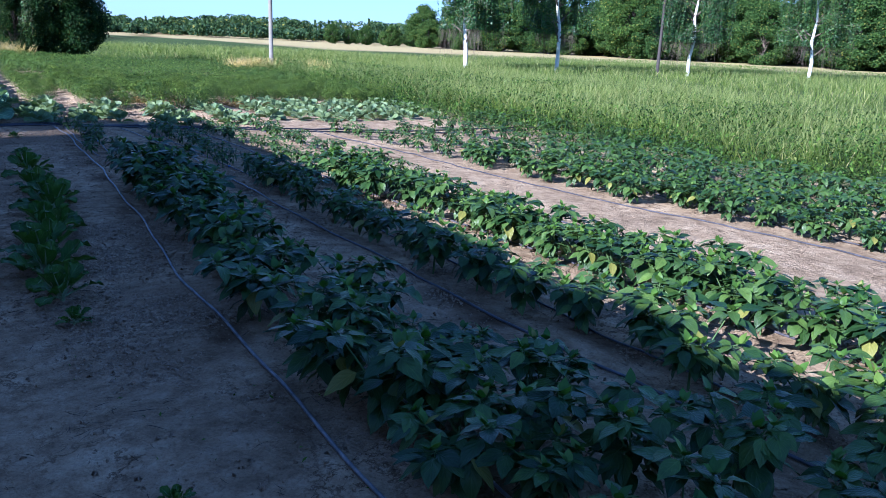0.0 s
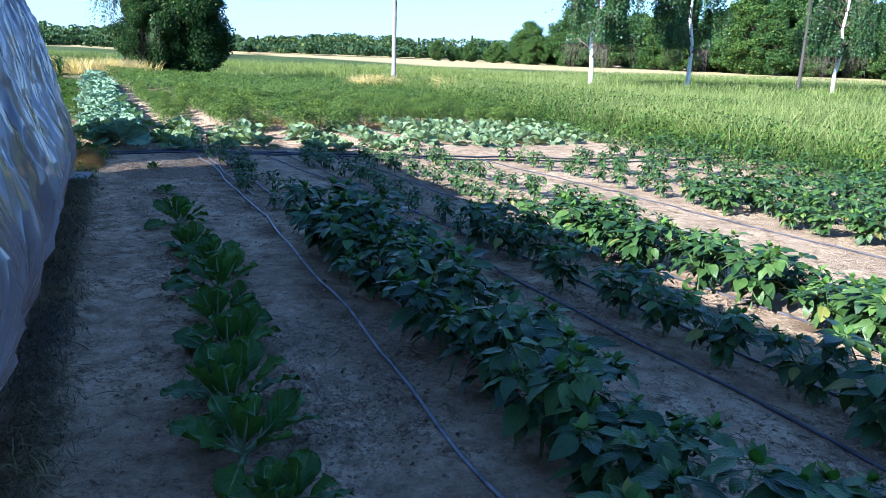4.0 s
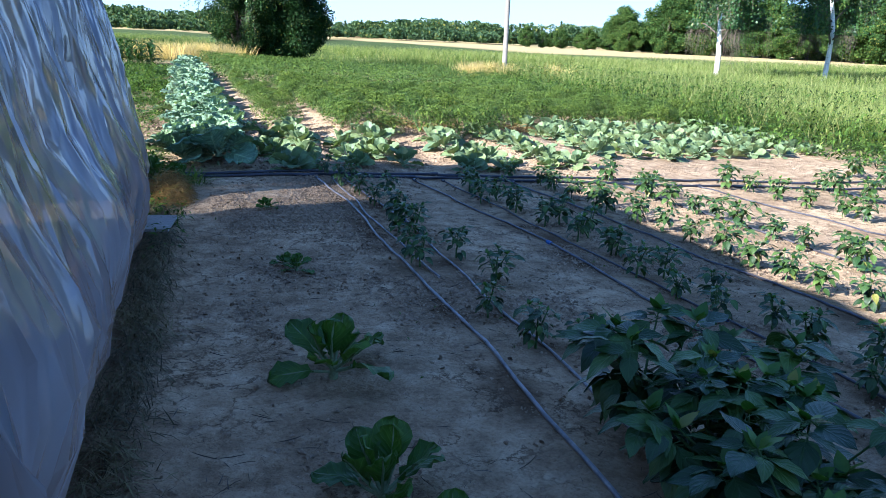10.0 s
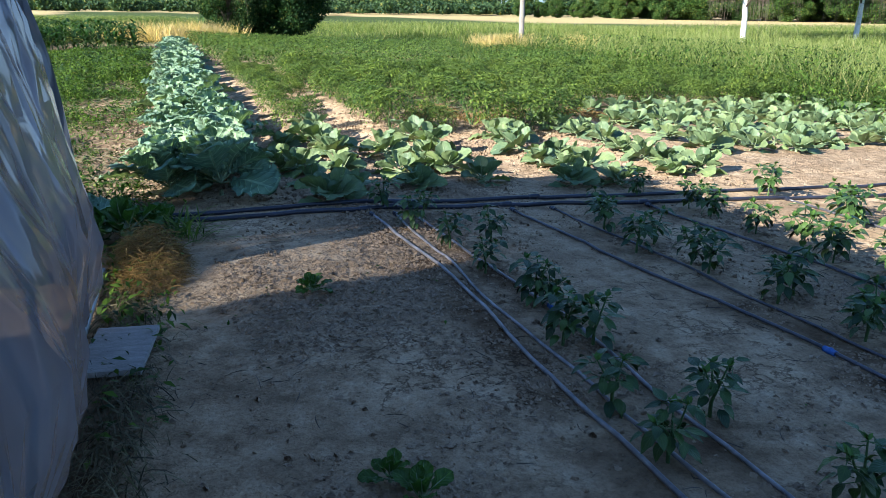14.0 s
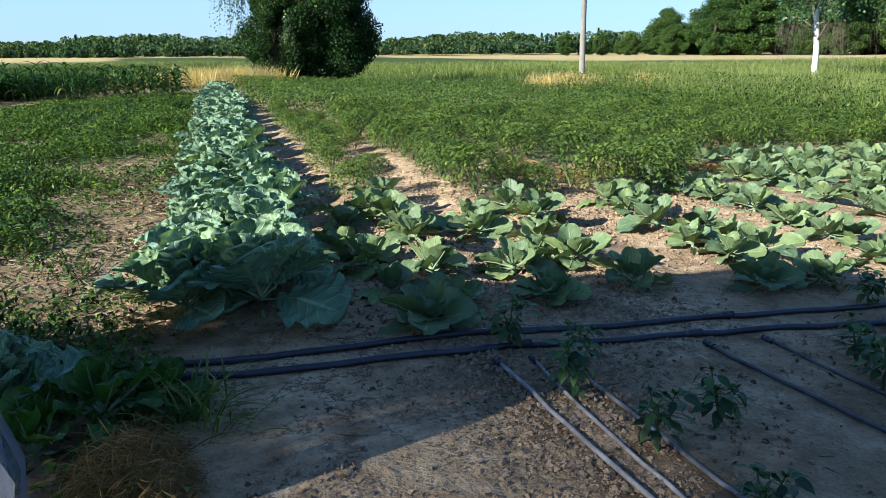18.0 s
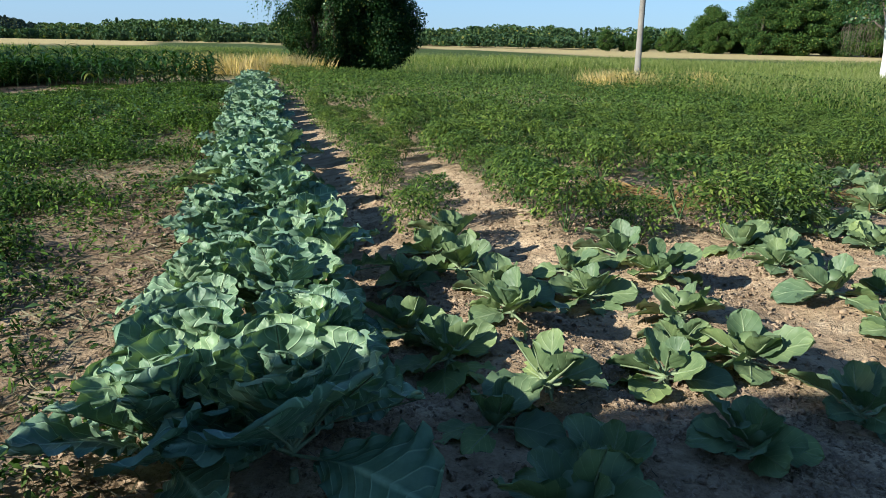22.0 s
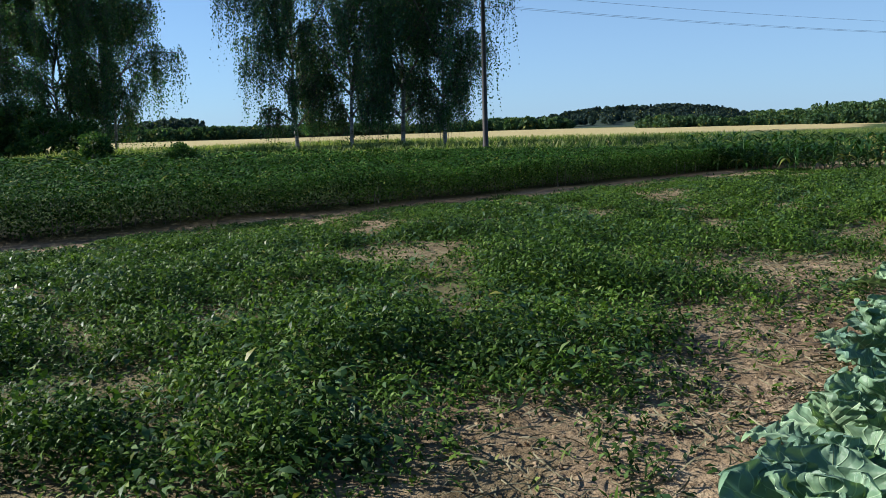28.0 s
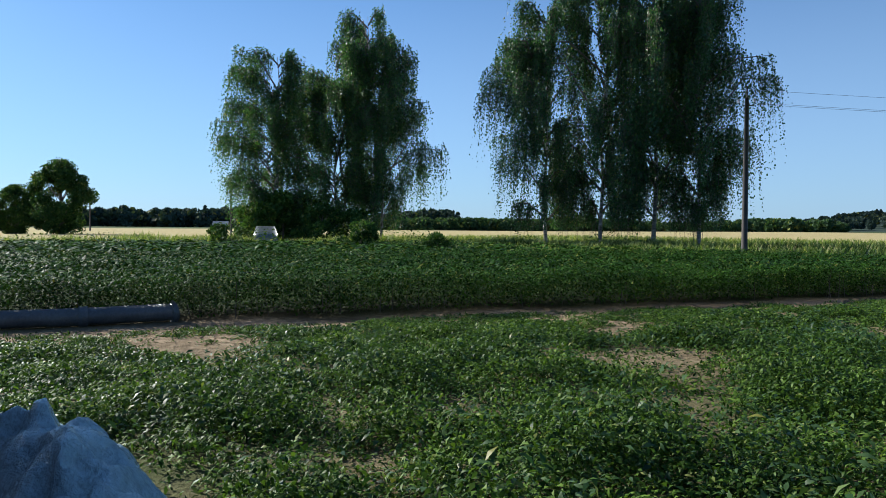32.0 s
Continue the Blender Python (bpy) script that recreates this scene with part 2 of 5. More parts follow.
WIRE = plain_mat("wire_metal", (0.25, 0.25, 0.26), (0.36, 0.36, 0.37), 5, 0.5, 0.6)
HOSE = plain_mat("drip_hose", (0.03, 0.03, 0.036), (0.11, 0.105, 0.12), 7, 0.33, 0, 0.2, 0.003)
HOSE_DUSTY = plain_mat("dusty_hose", (0.1, 0.095, 0.1), (0.36, 0.34, 0.34), 9, 0.4, 0, 0.2, 0.003)
PIPE = plain_mat("black_pipe", (0.014, 0.016, 0.026), (0.04, 0.044, 0.066), 4, 0.33, 0, 0.15, 0.003)
BLUE = plain_mat("blue_plastic", (0.03, 0.09, 0.32), (0.05, 0.13, 0.42), 10, 0.4)
BOARD = plain_mat("weathered_board", (0.24, 0.23, 0.21), (0.36, 0.35, 0.33), 6, 0.85, 0, 0.5, 0.01, (1, 5, 1))
METAL_TUBE = plain_mat("galvanised_tube", (0.3, 0.31, 0.32), (0.45, 0.46, 0.47), 6, 0.45, 0.7)
GREY_PIPE = plain_mat("grey_pipe", (0.06, 0.065, 0.075), (0.11, 0.115, 0.125), 3, 0.45)
TWIG = plain_mat("dark_stalk", (0.03, 0.026, 0.02), (0.09, 0.075, 0.055), 20)
TWIG_PALE = plain_mat("withered_weed", (0.05, 0.05, 0.025), (0.26, 0.23, 0.12), 6)
CLOD = plain_mat("soil_clod", (0.22, 0.155, 0.095), (0.44, 0.33, 0.21), 20, 0.95, 0, 0.6, 0.01)
CARPAINT = plain_mat("pale_car_paint", (0.5, 0.52, 0.54), (0.56, 0.58, 0.6), 3, 0.3)
GREY_PAINT = plain_mat("grey_car_paint", (0.1, 0.11, 0.12), (0.14, 0.15, 0.16), 3, 0.3)
GLASS_DARK = plain_mat("dark_glass", (0.02, 0.025, 0.03), (0.03, 0.035, 0.04), 3, 0.08)
ROOF = plain_mat("grey_roof", (0.28, 0.28, 0.28), (0.4, 0.4, 0.4), 1, 0.7)


def film_mat(name, clear):
    """Milky greenhouse film: wrinkled sheen over a translucent sheet."""
    m, n, l, b = base_mat(name, 0.09)
    b.inputs["Specular IOR Level"].default_value = 0.9
    tc = n.new("ShaderNodeTexCoord")
    mp = n.new("ShaderNodeMapping")
    mp.inputs["Scale"].default_value, mp.inputs["Rotation"].default_value = (1.0, 1.7, 0.6), (0.25, 0, 0)
    l.new(tc.outputs["Object"], mp.inputs["Vector"])
    nz, fine = noise_tex(n, l, 1.6, 2, 0.45, mp.outputs["Vector"]), noise_tex(n, l, 1.1, 3, 0.5, tc.outputs["Object"])
    rp = ramp(n, [(0.3, (0.05, 0.06, 0.085)), (0.7, (0.22, 0.25, 0.31))])
    l.new(fine.outputs["Fac"], rp.inputs["Fac"])
    l.new(rp.outputs["Color"], b.inputs["Base Color"])
    mp2 = n.new("ShaderNodeMapping")
    mp2.inputs["Scale"].default_value, mp2.inputs["Rotation"].default_value = (1.0, 3.4, 0.7), (-0.18, 0, 0)
    l.new(tc.outputs["Object"], mp2.inputs["Vector"])
    crease = noise_tex(n, l, 1.15, 2, 0.4, mp2.outputs["Vector"])
    fold, deep, tall = n.new("ShaderNodeMath"), n.new("ShaderNodeMath"), n.new("ShaderNodeMath")
    fold.operation, deep.operation, tall.operation = "SUBTRACT", "ABSOLUTE", "MULTIPLY_ADD"
    fold.inputs[1].default_value, tall.inputs[1].default_value = 0.5, -0.9
    l.new(crease.outputs["Fac"], fold.inputs[0]), l.new(fold.outputs[0], deep.inputs[0])
    l.new(deep.outputs[0], tall.inputs[0]), l.new(nz.outputs["Fac"], tall.inputs[2])
    bump(n, l, b, tall.outputs[0], 1.0, 0.32)
    tr, tp = n.new("ShaderNodeBsdfTranslucent"), n.new("ShaderNodeBsdfTransparent")
    tr.inputs["Color"].default_value, tp.inputs["Color"].default_value = (0.2, 0.225, 0.28, 1), (0.85, 0.87, 0.9, 1)
    m1, m2 = n.new("ShaderNodeMixShader"), n.new("ShaderNodeMixShader")
    m1.inputs[0].default_value, m2.inputs[0].default_value = 0.28, clear
    l.new(b.outputs[0], m1.inputs[1]), l.new(tr.outputs[0], m1.inputs[2])
    l.new(m1.outputs[0], m2.inputs[1]), l.new(tp.outputs[0], m2.inputs[2])
    l.new(m2.outputs[0], n["Material Output"].inputs["Surface"])
    return m


FILM, FILM_CLEAR = film_mat("greenhouse_film", 0.06), film_mat("clear_film", 0.32)
FILM_PALE = plain_mat("crumpled_film", (0.26, 0.37, 0.42), (0.6, 0.7, 0.74), 2.2, 0.12, 0, 1.0, 0.05)
WHITE_PIPE = plain_mat("white_plastic", (0.6, 0.61, 0.6), (0.72, 0.72, 0.7), 6, 0.4)


def ground_mat():
    """Sandy soil; its cover mask turns it to green sward (red), ripe corn stubble (green) and dark soil, watered as
    well as painted shade (blue).
    """
    m, n, l, b = base_mat("sandy_soil", 0.95)
    b.inputs["Specular IOR Level"].default_value = 0.08
    tc, at = n.new("ShaderNodeTexCoord"), n.new("ShaderNodeAttribute")
    at.attribute_name = "cover"
    co = tc.outputs["Object"]
    big, mid, fine, crumb = noise_tex(n, l, 0.9, 5, 0.6, co), noise_tex(n, l, 6, 6, 0.65, co), noise_tex(n, l, 55, 5, 0.7, co), noise_tex(n, l, 16, 3, 0.6, co)
    soil = ramp(n, [(0.25, (0.19, 0.135, 0.08)), (0.5, (0.42, 0.315, 0.195)), (0.75, (0.6, 0.48, 0.32))])
    l.new(mid.outputs["Fac"], soil.inputs["Fac"])
    tone = ramp(n, [(0.35, (0.66, 0.64, 0.63)), (0.65, (1.15, 1.15, 1.15))])
    l.new(big.outputs["Fac"], tone.inputs["Fac"])
    col = mix_rgb(n, l, 1.0, soil.outputs["Color"], tone.outputs["Color"], "MULTIPLY")
    grit = ramp(n, [(0.3, (0.7, 0.69, 0.68)), (0.5, (1.0, 1.0, 1.0)), (0.7, (1.12, 1.11, 1.1))])
    l.new(fine.outputs["Fac"], grit.inputs["Fac"])
    col = mix_rgb(n, l, 1.0, col, grit.outputs["Color"], "MULTIPLY")
    warp = n.new("ShaderNodeVectorMath")
    warp.operation = "MULTIPLY_ADD"
    warp.inputs[1].default_value = (0.5, 0.5, 0.5)
    l.new(mid.outputs["Color"], warp.inputs[0]), l.new(co, warp.inputs[2])
    vor = n.new("ShaderNodeTexVoronoi")
    vor.feature = "DISTANCE_TO_EDGE"
    vor.inputs["Scale"].default_value = 3.2
    l.new(warp.outputs[0], vor.inputs["Vector"])
    crack = ramp(n, [(0.0, (0.28, 0.26, 0.25)), (0.05, (1.0, 1.0, 1.0))])
    l.new(vor.outputs["Distance"], crack.inputs["Fac"])
    where = ramp(n, [(0.48, (0, 0, 0)), (0.58, (1, 1, 1))])
    l.new(big.outputs["Fac"], where.inputs["Fac"])
    col = mix_rgb(n, l, where.outputs["Color"], col, mix_rgb(n, l, 1.0, col, crack.outputs["Color"], "MULTIPLY"))
    mp = n.new("ShaderNodeMapping")
    mp.inputs["Scale"].default_value = (2.0, 3.2, 3.0)
    l.new(co, mp.inputs["Vector"])
    drag = noise_tex(n, l, 1.3, 7, 0.7, mp.outputs["Vector"])
    marks = ramp(n, [(0.34, (0.55, 0.53, 0.52)), (0.46, (1.02, 1.02, 1.02))])
    l.new(drag.outputs["Fac"], marks.inputs["Fac"])
    col = mix_rgb(n, l, 0.5, col, mix_rgb(n, l, 1.0, col, marks.outputs["Color"], "MULTIPLY"))
    mp2 = n.new("ShaderNodeMapping")
    mp2.inputs["Scale"].default_value, mp2.inputs["Rotation"].default_value = (2.6, 6.0, 5.0), (0, 0, 0.3)
    l.new(co, mp2.inputs["Vector"])
    scratch = noise_tex(n, l, 2.6, 5, 0.75, mp2.outputs["Vector"])
    lines = ramp(n, [(0.3, (0.45, 0.43, 0.41)), (0.38, (1.0, 1.0, 1.0))])
    l.new(scratch.outputs["Fac"], lines.inputs["Fac"])
    weedy = ramp(n, [(0.42, (0.1, 0.1, 0.1)), (0.62, (1, 1, 1))])
    l.new(noise_tex(n, l, 1.7, 4, 0.6, co).outputs["Fac"], weedy.inputs["Fac"])
    col = mix_rgb(n, l, weedy.outputs["Color"], col, mix_rgb(n, l, 1.0, col, lines.outputs["Color"], "MULTIPLY"))
    sep = n.new("ShaderNodeSeparateColor")
    l.new(at.outputs["Color"], sep.inputs[0])
    sward = ramp(n, [(0.3, (0.03, 0.05, 0.014)), (0.7, (0.09, 0.125, 0.035))])
    l.new(crumb.outputs["Fac"], sward.inputs["Fac"])
    col = mix_rgb(n, l, sep.outputs[0], col, sward.outputs["Color"])
    ripe = ramp(n, [(0.3, (0.36, 0.29, 0.13)), (0.7, (0.5, 0.42, 0.2))])
    l.new(big.outputs["Fac"], ripe.inputs["Fac"])
    col = mix_rgb(n, l, sep.outputs[1], col, ripe.outputs["Color"])
    # Blue mask darkens watered soil, and paints shade under straw and crop.
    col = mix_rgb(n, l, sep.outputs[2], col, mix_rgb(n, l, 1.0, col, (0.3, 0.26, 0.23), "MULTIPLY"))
    l.new(col, b.inputs["Base Color"])
    add = n.new("ShaderNodeMath")
    add.operation = "MULTIPLY_ADD"
    add.inputs[1].default_value = 0.35
    l.new(fine.outputs["Fac"], add.inputs[0]), l.new(crumb.outputs["Fac"], add.inputs[2])
    bump(n, l, b, add.outputs[0], 0.8, 0.045)
    return m


SOIL = ground_mat()


# ---- builders ----
rng = np.random.default_rng(7)


def gz(x, y):
    """Height of the ground: level, and falling gently towards the lower beds."""
    return -0.045 * np.clip(np.asarray(x, float) - 1.5, 0, 7.5)


def raw_mesh(name, verts, quads, mats, tris=None, smooth=True, slots=None):
    verts = np.asarray(verts, np.float32).reshape(-1, 3)
    quads = np.asarray(quads, np.int32).reshape(-1, 4)
    tris = np.zeros((0, 3), np.int32) if tris is None else np.asarray(tris, np.int32).reshape(-1, 3)
    me = bpy.data.meshes.new(name)
    nl = quads.size + tris.size
    me.vertices.add(len(verts)), me.loops.add(nl), me.polygons.add(len(quads) + len(tris))
    me.vertices.foreach_set("co", verts.ravel())
    me.loops.foreach_set("vertex_index", np.r_[quads.ravel(), tris.ravel()].astype(np.int32))
    me.polygons.foreach_set("loop_start", np.r_[np.arange(len(quads)) * 4, quads.size + np.arange(len(tris)) * 3].astype(np.int32))
    me.polygons.foreach_set("use_smooth", np.full(len(quads) + len(tris), smooth))
    for mt in mats if isinstance(mats, (list, tuple)) else [mats]:
        me.materials.append(mt)
    if slots is not None:
        me.polygons.foreach_set("material_index", np.asarray(slots, np.int32))
    me.update(calc_edges=True)
    me.validate()
    return me


def thing(name, label, category, group="", kind="", at=(0, 0, 0), rz=0.0):
    ob = new(name)
    ob.empty_display_size = 0.1
    ob.matrix_basis = pose(*at, 0, 0, rz)
    return tagged(ob, label, category, group, kind)


def part(name, mesh, parent, label="", m=None):
    ob = new(name, mesh)
    ob.parent = parent
    if m is not None:
        ob.matrix_basis = m
    return tagged(ob, label) if label else ob


def solo(name, mesh, label, category, group="", kind="", at=(0, 0, 0), rz=0.0):
    ob = new(name, mesh)
    ob.matrix_basis = pose(*at, 0, 0, rz)
    return tagged(ob, label, category, group, kind)


LEAF_UV = {}


class Pile:
    """Gathers pieces of geometry for one mesh."""

    def __init__(self):
        self.v, self.q, self.s, self.u, self.n = [], [], [], [], 0

    def add(self, v, q, slot=0, uv=None):
        v, q = np.asarray(v, float).reshape(-1, 3), np.asarray(q, int).reshape(-1, 4)
        self.v.append(v), self.q.append(q + self.n), self.s.append(np.full(len(q), slot))
        self.u.append(np.zeros((len(v), 3)) if uv is None else uv)
        self.n += len(v)

    def many(self, v, q, mats, slot=0):
        """One template at many 3 x 4 matrices."""
        k = len(mats)
        if not k:
            return
        vv = np.einsum("kij,nj->kni", mats[:, :, :3], v) + mats[:, None, :, 3]
        qq = q[None] + (np.arange(k) * len(v))[:, None, None]
        self.add(vv.reshape(-1, 3), qq.reshape(-1, 4), slot, np.tile(LEAF_UV[len(v)], (k, 1)) if len(v) in LEAF_UV else None)

    def mesh(self, name, mats, smooth=True):
        me = raw_mesh(name, np.concatenate(self.v), np.concatenate(self.q), mats, None, smooth, np.concatenate(self.s))
        uv = np.concatenate(self.u).astype(np.float32)
        if uv.any():
            me.attributes.new("leaf", "FLOAT_VECTOR", "POINT").data.foreach_set("vector", uv.ravel())
        return me


def grid_quads(nu, nv):
    i, j = np.meshgrid(np.arange(nu), np.arange(nv), indexing="ij")
    a = i * (nv + 1) + j
    return np.stack([a, a + nv + 1, a + nv + 2, a + 1], -1).reshape(-1, 4)


def blade(length=1.0, width=0.5, nu=5, nv=2, tip=1.0, fold=0.15, curl=0.3, belly=0.4, ruffle=0.0, cup=0.0, seed=0, base=0.08, lobe=0.0, waves=21):
    """A leaf along +y from the origin, facing +z: pointed (tip 1) or round (tip 0), folded at its midrib, drooping by curl."""
    u, w = np.linspace(0, 1, nu + 1), np.linspace(-1, 1, nv + 1)
    if tip < 0.5 and nu > 5:
        u = 0.35 * u + 0.65 * (0.5 - 0.5 * np.cos(np.pi * u))
    sharp = np.sin(np.pi * np.clip(u, 0, 1) ** (0.5 + belly)) ** 0.9 * (1 - 0.25 * u)
    blunt = np.where(u > 0.58, np.sqrt(np.clip(1 - ((u - 0.58) / 0.42) ** 2, 0, 1)), np.clip(u / 0.58, 0, 1) ** 0.8 * (1.0 - 0.12 * (0.58 - u)))
    oval = np.sin(np.pi * np.clip(u, 0, 1) ** 0.9) ** 0.45
    prof = np.maximum(oval, base * (1 - u)) if tip < 0 else np.maximum(tip * sharp + (1 - tip) * blunt, base * (1 - u))
    x = prof[:, None] * w[None] * width / 2
    if lobe:
        x = x * (1 + lobe * np.abs(w)[None] ** 3 * np.sin(u[:, None] * 29 + seed + np.sign(w)[None]))
    LEAF_UV[(nu + 1) * (nv + 1)] = np.stack([np.broadcast_to(u[:, None], x.shape), np.broadcast_to(w[None], x.shape), np.ones_like(x)], -1).reshape(-1, 3)
    ang = curl * u
    y = np.cumsum(np.r_[0, np.cos(ang[1:]) * np.diff(u)]) * length
    z = -np.cumsum(np.r_[0, np.sin(ang[1:]) * np.diff(u)]) * length
    zz = z[:, None] + fold * np.abs(x) + cup * (x / width * 2) ** 2 * width
    r = np.random.default_rng(seed)
    if ruffle:
        edge = np.abs(w)[None] ** 2
        zz = zz + ruffle * edge * np.sin(u[:, None] * waves + r.uniform(0, 6) + 2.0 * np.sign(w)[None]) + ruffle * 0.8 * (u[:, None] ** 3) * np.sin(w[None] * 9 + r.uniform(0, 6)) + ruffle * 0.35 * np.sin(u[:, None] * 9 + w[None] * 5 + r.uniform(0, 6))
    v = np.stack([x, np.broadcast_to(y[:, None], x.shape), zz], -1).reshape(-1, 3)
    return v, grid_quads(nu, nv)


def rot_mats(pos, yaw, pitch, roll, size):
    """3 x 4 matrices: leaves that point along yaw, raised by pitch, turned about their length by roll."""
    pos = np.asarray(pos, float).reshape(-1, 3)
    k = len(pos)
    yaw, pitch, roll, size = (np.broadcast_to(np.asarray(a, float), k) for a in (yaw, pitch, roll, size))
    cy, sy, cp, sp, cr, sr = np.cos(yaw), np.sin(yaw), np.cos(pitch), np.sin(pitch), np.cos(roll), np.sin(roll)
    ey = np.stack([-sy * cp, cy * cp, sp], -1)
    ex0 = np.stack([cy, sy, 0 * cy], -1)
    ez0 = np.cross(ex0, ey)
    ex, ez = cr[:, None] * ex0 + sr[:, None] * ez0, cr[:, None] * ez0 - sr[:, None] * ex0
    return np.concatenate([np.stack([ex, ey, ez], -1) * size[:, None, None], pos[:, :, None]], -1)


def tube(points, radii, sides=6, closed=True):
    """A tapered tube along points."""
    p = np.asarray(points, float)
    r = np.broadcast_to(np.asarray(radii, float), len(p))
    t = np.gradient(p, axis=0)
    t /= np.linalg.norm(t, axis=1, keepdims=True) + 1e-9
    ref = np.where(np.abs(t[:, 2:3]) > 0.9, np.array([[1.0, 0, 0]]), np.array([[0, 0, 1.0]]))
    a = np.cross(t, ref)
    a /= np.linalg.norm(a, axis=1, keepdims=True) + 1e-9
    b = np.cross(t, a)
    th = np.linspace(0, 2 * np.pi, sides, endpoint=False)
    ring = p[:, None] + r[:, None, None] * (np.cos(th)[None, :, None] * a[:, None] + np.sin(th)[None, :, None] * b[:, None])
    i, j = np.meshgrid(np.arange(len(p) - 1), np.arange(sides), indexing="ij")
    q = np.stack([i * sides + j, i * sides + (j + 1) % sides, (i + 1) * sides + (j + 1) % sides, (i + 1) * sides + j], -1).reshape(-1, 4)
    v = ring.reshape(-1, 3)
    if closed and sides % 2 == 0:
        caps = []
        for o, flip in ((0, 1), ((len(p) - 1) * sides, -1)):
            for k in range(sides // 2 - 1):
                c = [o + k, o + k + 1, o + sides - k - 2, o + sides - k - 1]
                caps.append(c[::flip])
        q = np.concatenate([q, np.array(caps).reshape(-1, 4)])
    return v, q


def box(x0, x1, y0, y1, z0, z1):
    v = np.array([[x, y, z] for x in (x0, x1) for y in (y0, y1) for z in (z0, z1)], float)
    return v, np.array([[0, 1, 3, 2], [4, 6, 7, 5], [0, 4, 5, 1], [2, 3, 7, 6], [0, 2, 6, 4], [1, 5, 7, 3]])


def fbm(x, y, scale, octaves=4, seed=0):
    """Smooth value noise on the plane, about -1 to 1."""
    r = np.random.default_rng(seed)
    table = r.uniform(-1, 1, (256, 256))
    out, amp, tot = 0, 1.0, 0
    for k in range(octaves):
        px, py = x / scale + 17.3 * k, y / scale + 9.1 * k
        ix, iy = np.floor(px).astype(int), np.floor(py).astype(int)
        fx, fy = px - ix, py - iy
        fx, fy = fx * fx * (3 - 2 * fx), fy * fy * (3 - 2 * fy)
        g = lambda a, c: table[a % 256, c % 256]
        out = out + amp * ((g(ix, iy) * (1 - fx) + g(ix + 1, iy) * fx) * (1 - fy) + (g(ix, iy + 1) * (1 - fx) + g(ix + 1, iy + 1) * fx) * fy)
        tot, amp, scale = tot + amp, amp * 0.55, scale * 0.5
    return out / tot


# ---- ground ----
HOSE_Y = (1.5, 3.5, 5.5, 7.5, 9.5, 11.5, 13.0, 14.2, 15.4)
HOSE_ROWS = [(1.31, 1.3, 1.31, 1.42, 1.51, 1.54, 1.57, 1.56, 1.5), (1.75, 1.78, 1.8, 1.8, 1.8, 1.88, 1.91, 1.87, 1.82),
             (3.24, 3.1, 3.0, 2.98, 2.96, 2.95, 2.92, 2.73, 2.59), (3.62, 3.58, 3.54, 3.48, 3.34, 3.2, 3.14, 3.05, 2.95),
             (4.98, 4.8, 4.62, 4.45, 4.3, 4.18, 4.07, 3.98, 3.85), (6.0, 5.9, 5.85, 5.75, 5.65, 5.55, 5.45, 5.4, 5.3),
             (8.9, 8.4, 8.0, 7.5, 7.2, 7.05, 6.9, 6.7, 6.5)] + [(a,) * 9 for a in (8.8, 10.3, 11.8)] + [(1.66,) * 9]


def hose_x(k, y):
    """A hose's distance from the walk's line, at y along its row."""
    y = np.asarray(y, float)
    bend = sum(np.interp(y + o, HOSE_Y, HOSE_ROWS[k]) for o in (-0.6, -0.2, 0.2, 0.6)) / 4
    return bend + 0.018 * np.sin(y * 1.9 + k * 1.7) + 0.01 * np.sin(y * 4.3 + k)


def axis_lines(lo, hi, step, far, growth=1.16):
    inner = np.arange(lo, hi + step / 2, step)
    up, s = [inner[-1]], step
    while up[-1] < far:
        s *= growth
        up.append(up[-1] + s)
    down, s = [inner[0]], step
    while down[-1] > -far:
        s *= growth
        down.append(down[-1] - s)
    return np.array(down[:0:-1] + list(inner) + up[1:])


def relief(x, y):
    """Crumbs, furrows and ridges of the worked soil."""
    near = np.clip(1 - np.hypot((x - 2) / 14, (y - 12) / 20) ** 4, 0, 1)
    rough = 0.013 * fbm(x, y, 0.35, 4, 3) + 0.02 * fbm(x, y, 1.5, 3, 4)
    path = np.clip(1 - ((x - 0.2) / 0.35) ** 2, 0, 1)
    rough = rough * (1 - 0.6 * path) - 0.012 * path
    bank = np.where((y > 15.9) & (x > 0.9) & (x < 6.5), 0.045 * np.cos((x - 1.65) * 2 * np.pi / 1.15) * np.clip((y - 16.0) * 0.8, 0, 1) ** 2 * np.clip((40 - y) / 3, 0, 1), 0)
    rough = rough + (0.3 + 0.7 * np.clip((y - 15.8) * 1.5, 0, 1) * np.clip((x - 0.7) * 3, 0, 1)) * 0.034 * fbm(x, y, 0.26, 3, 8)
    return near * (rough + bank)


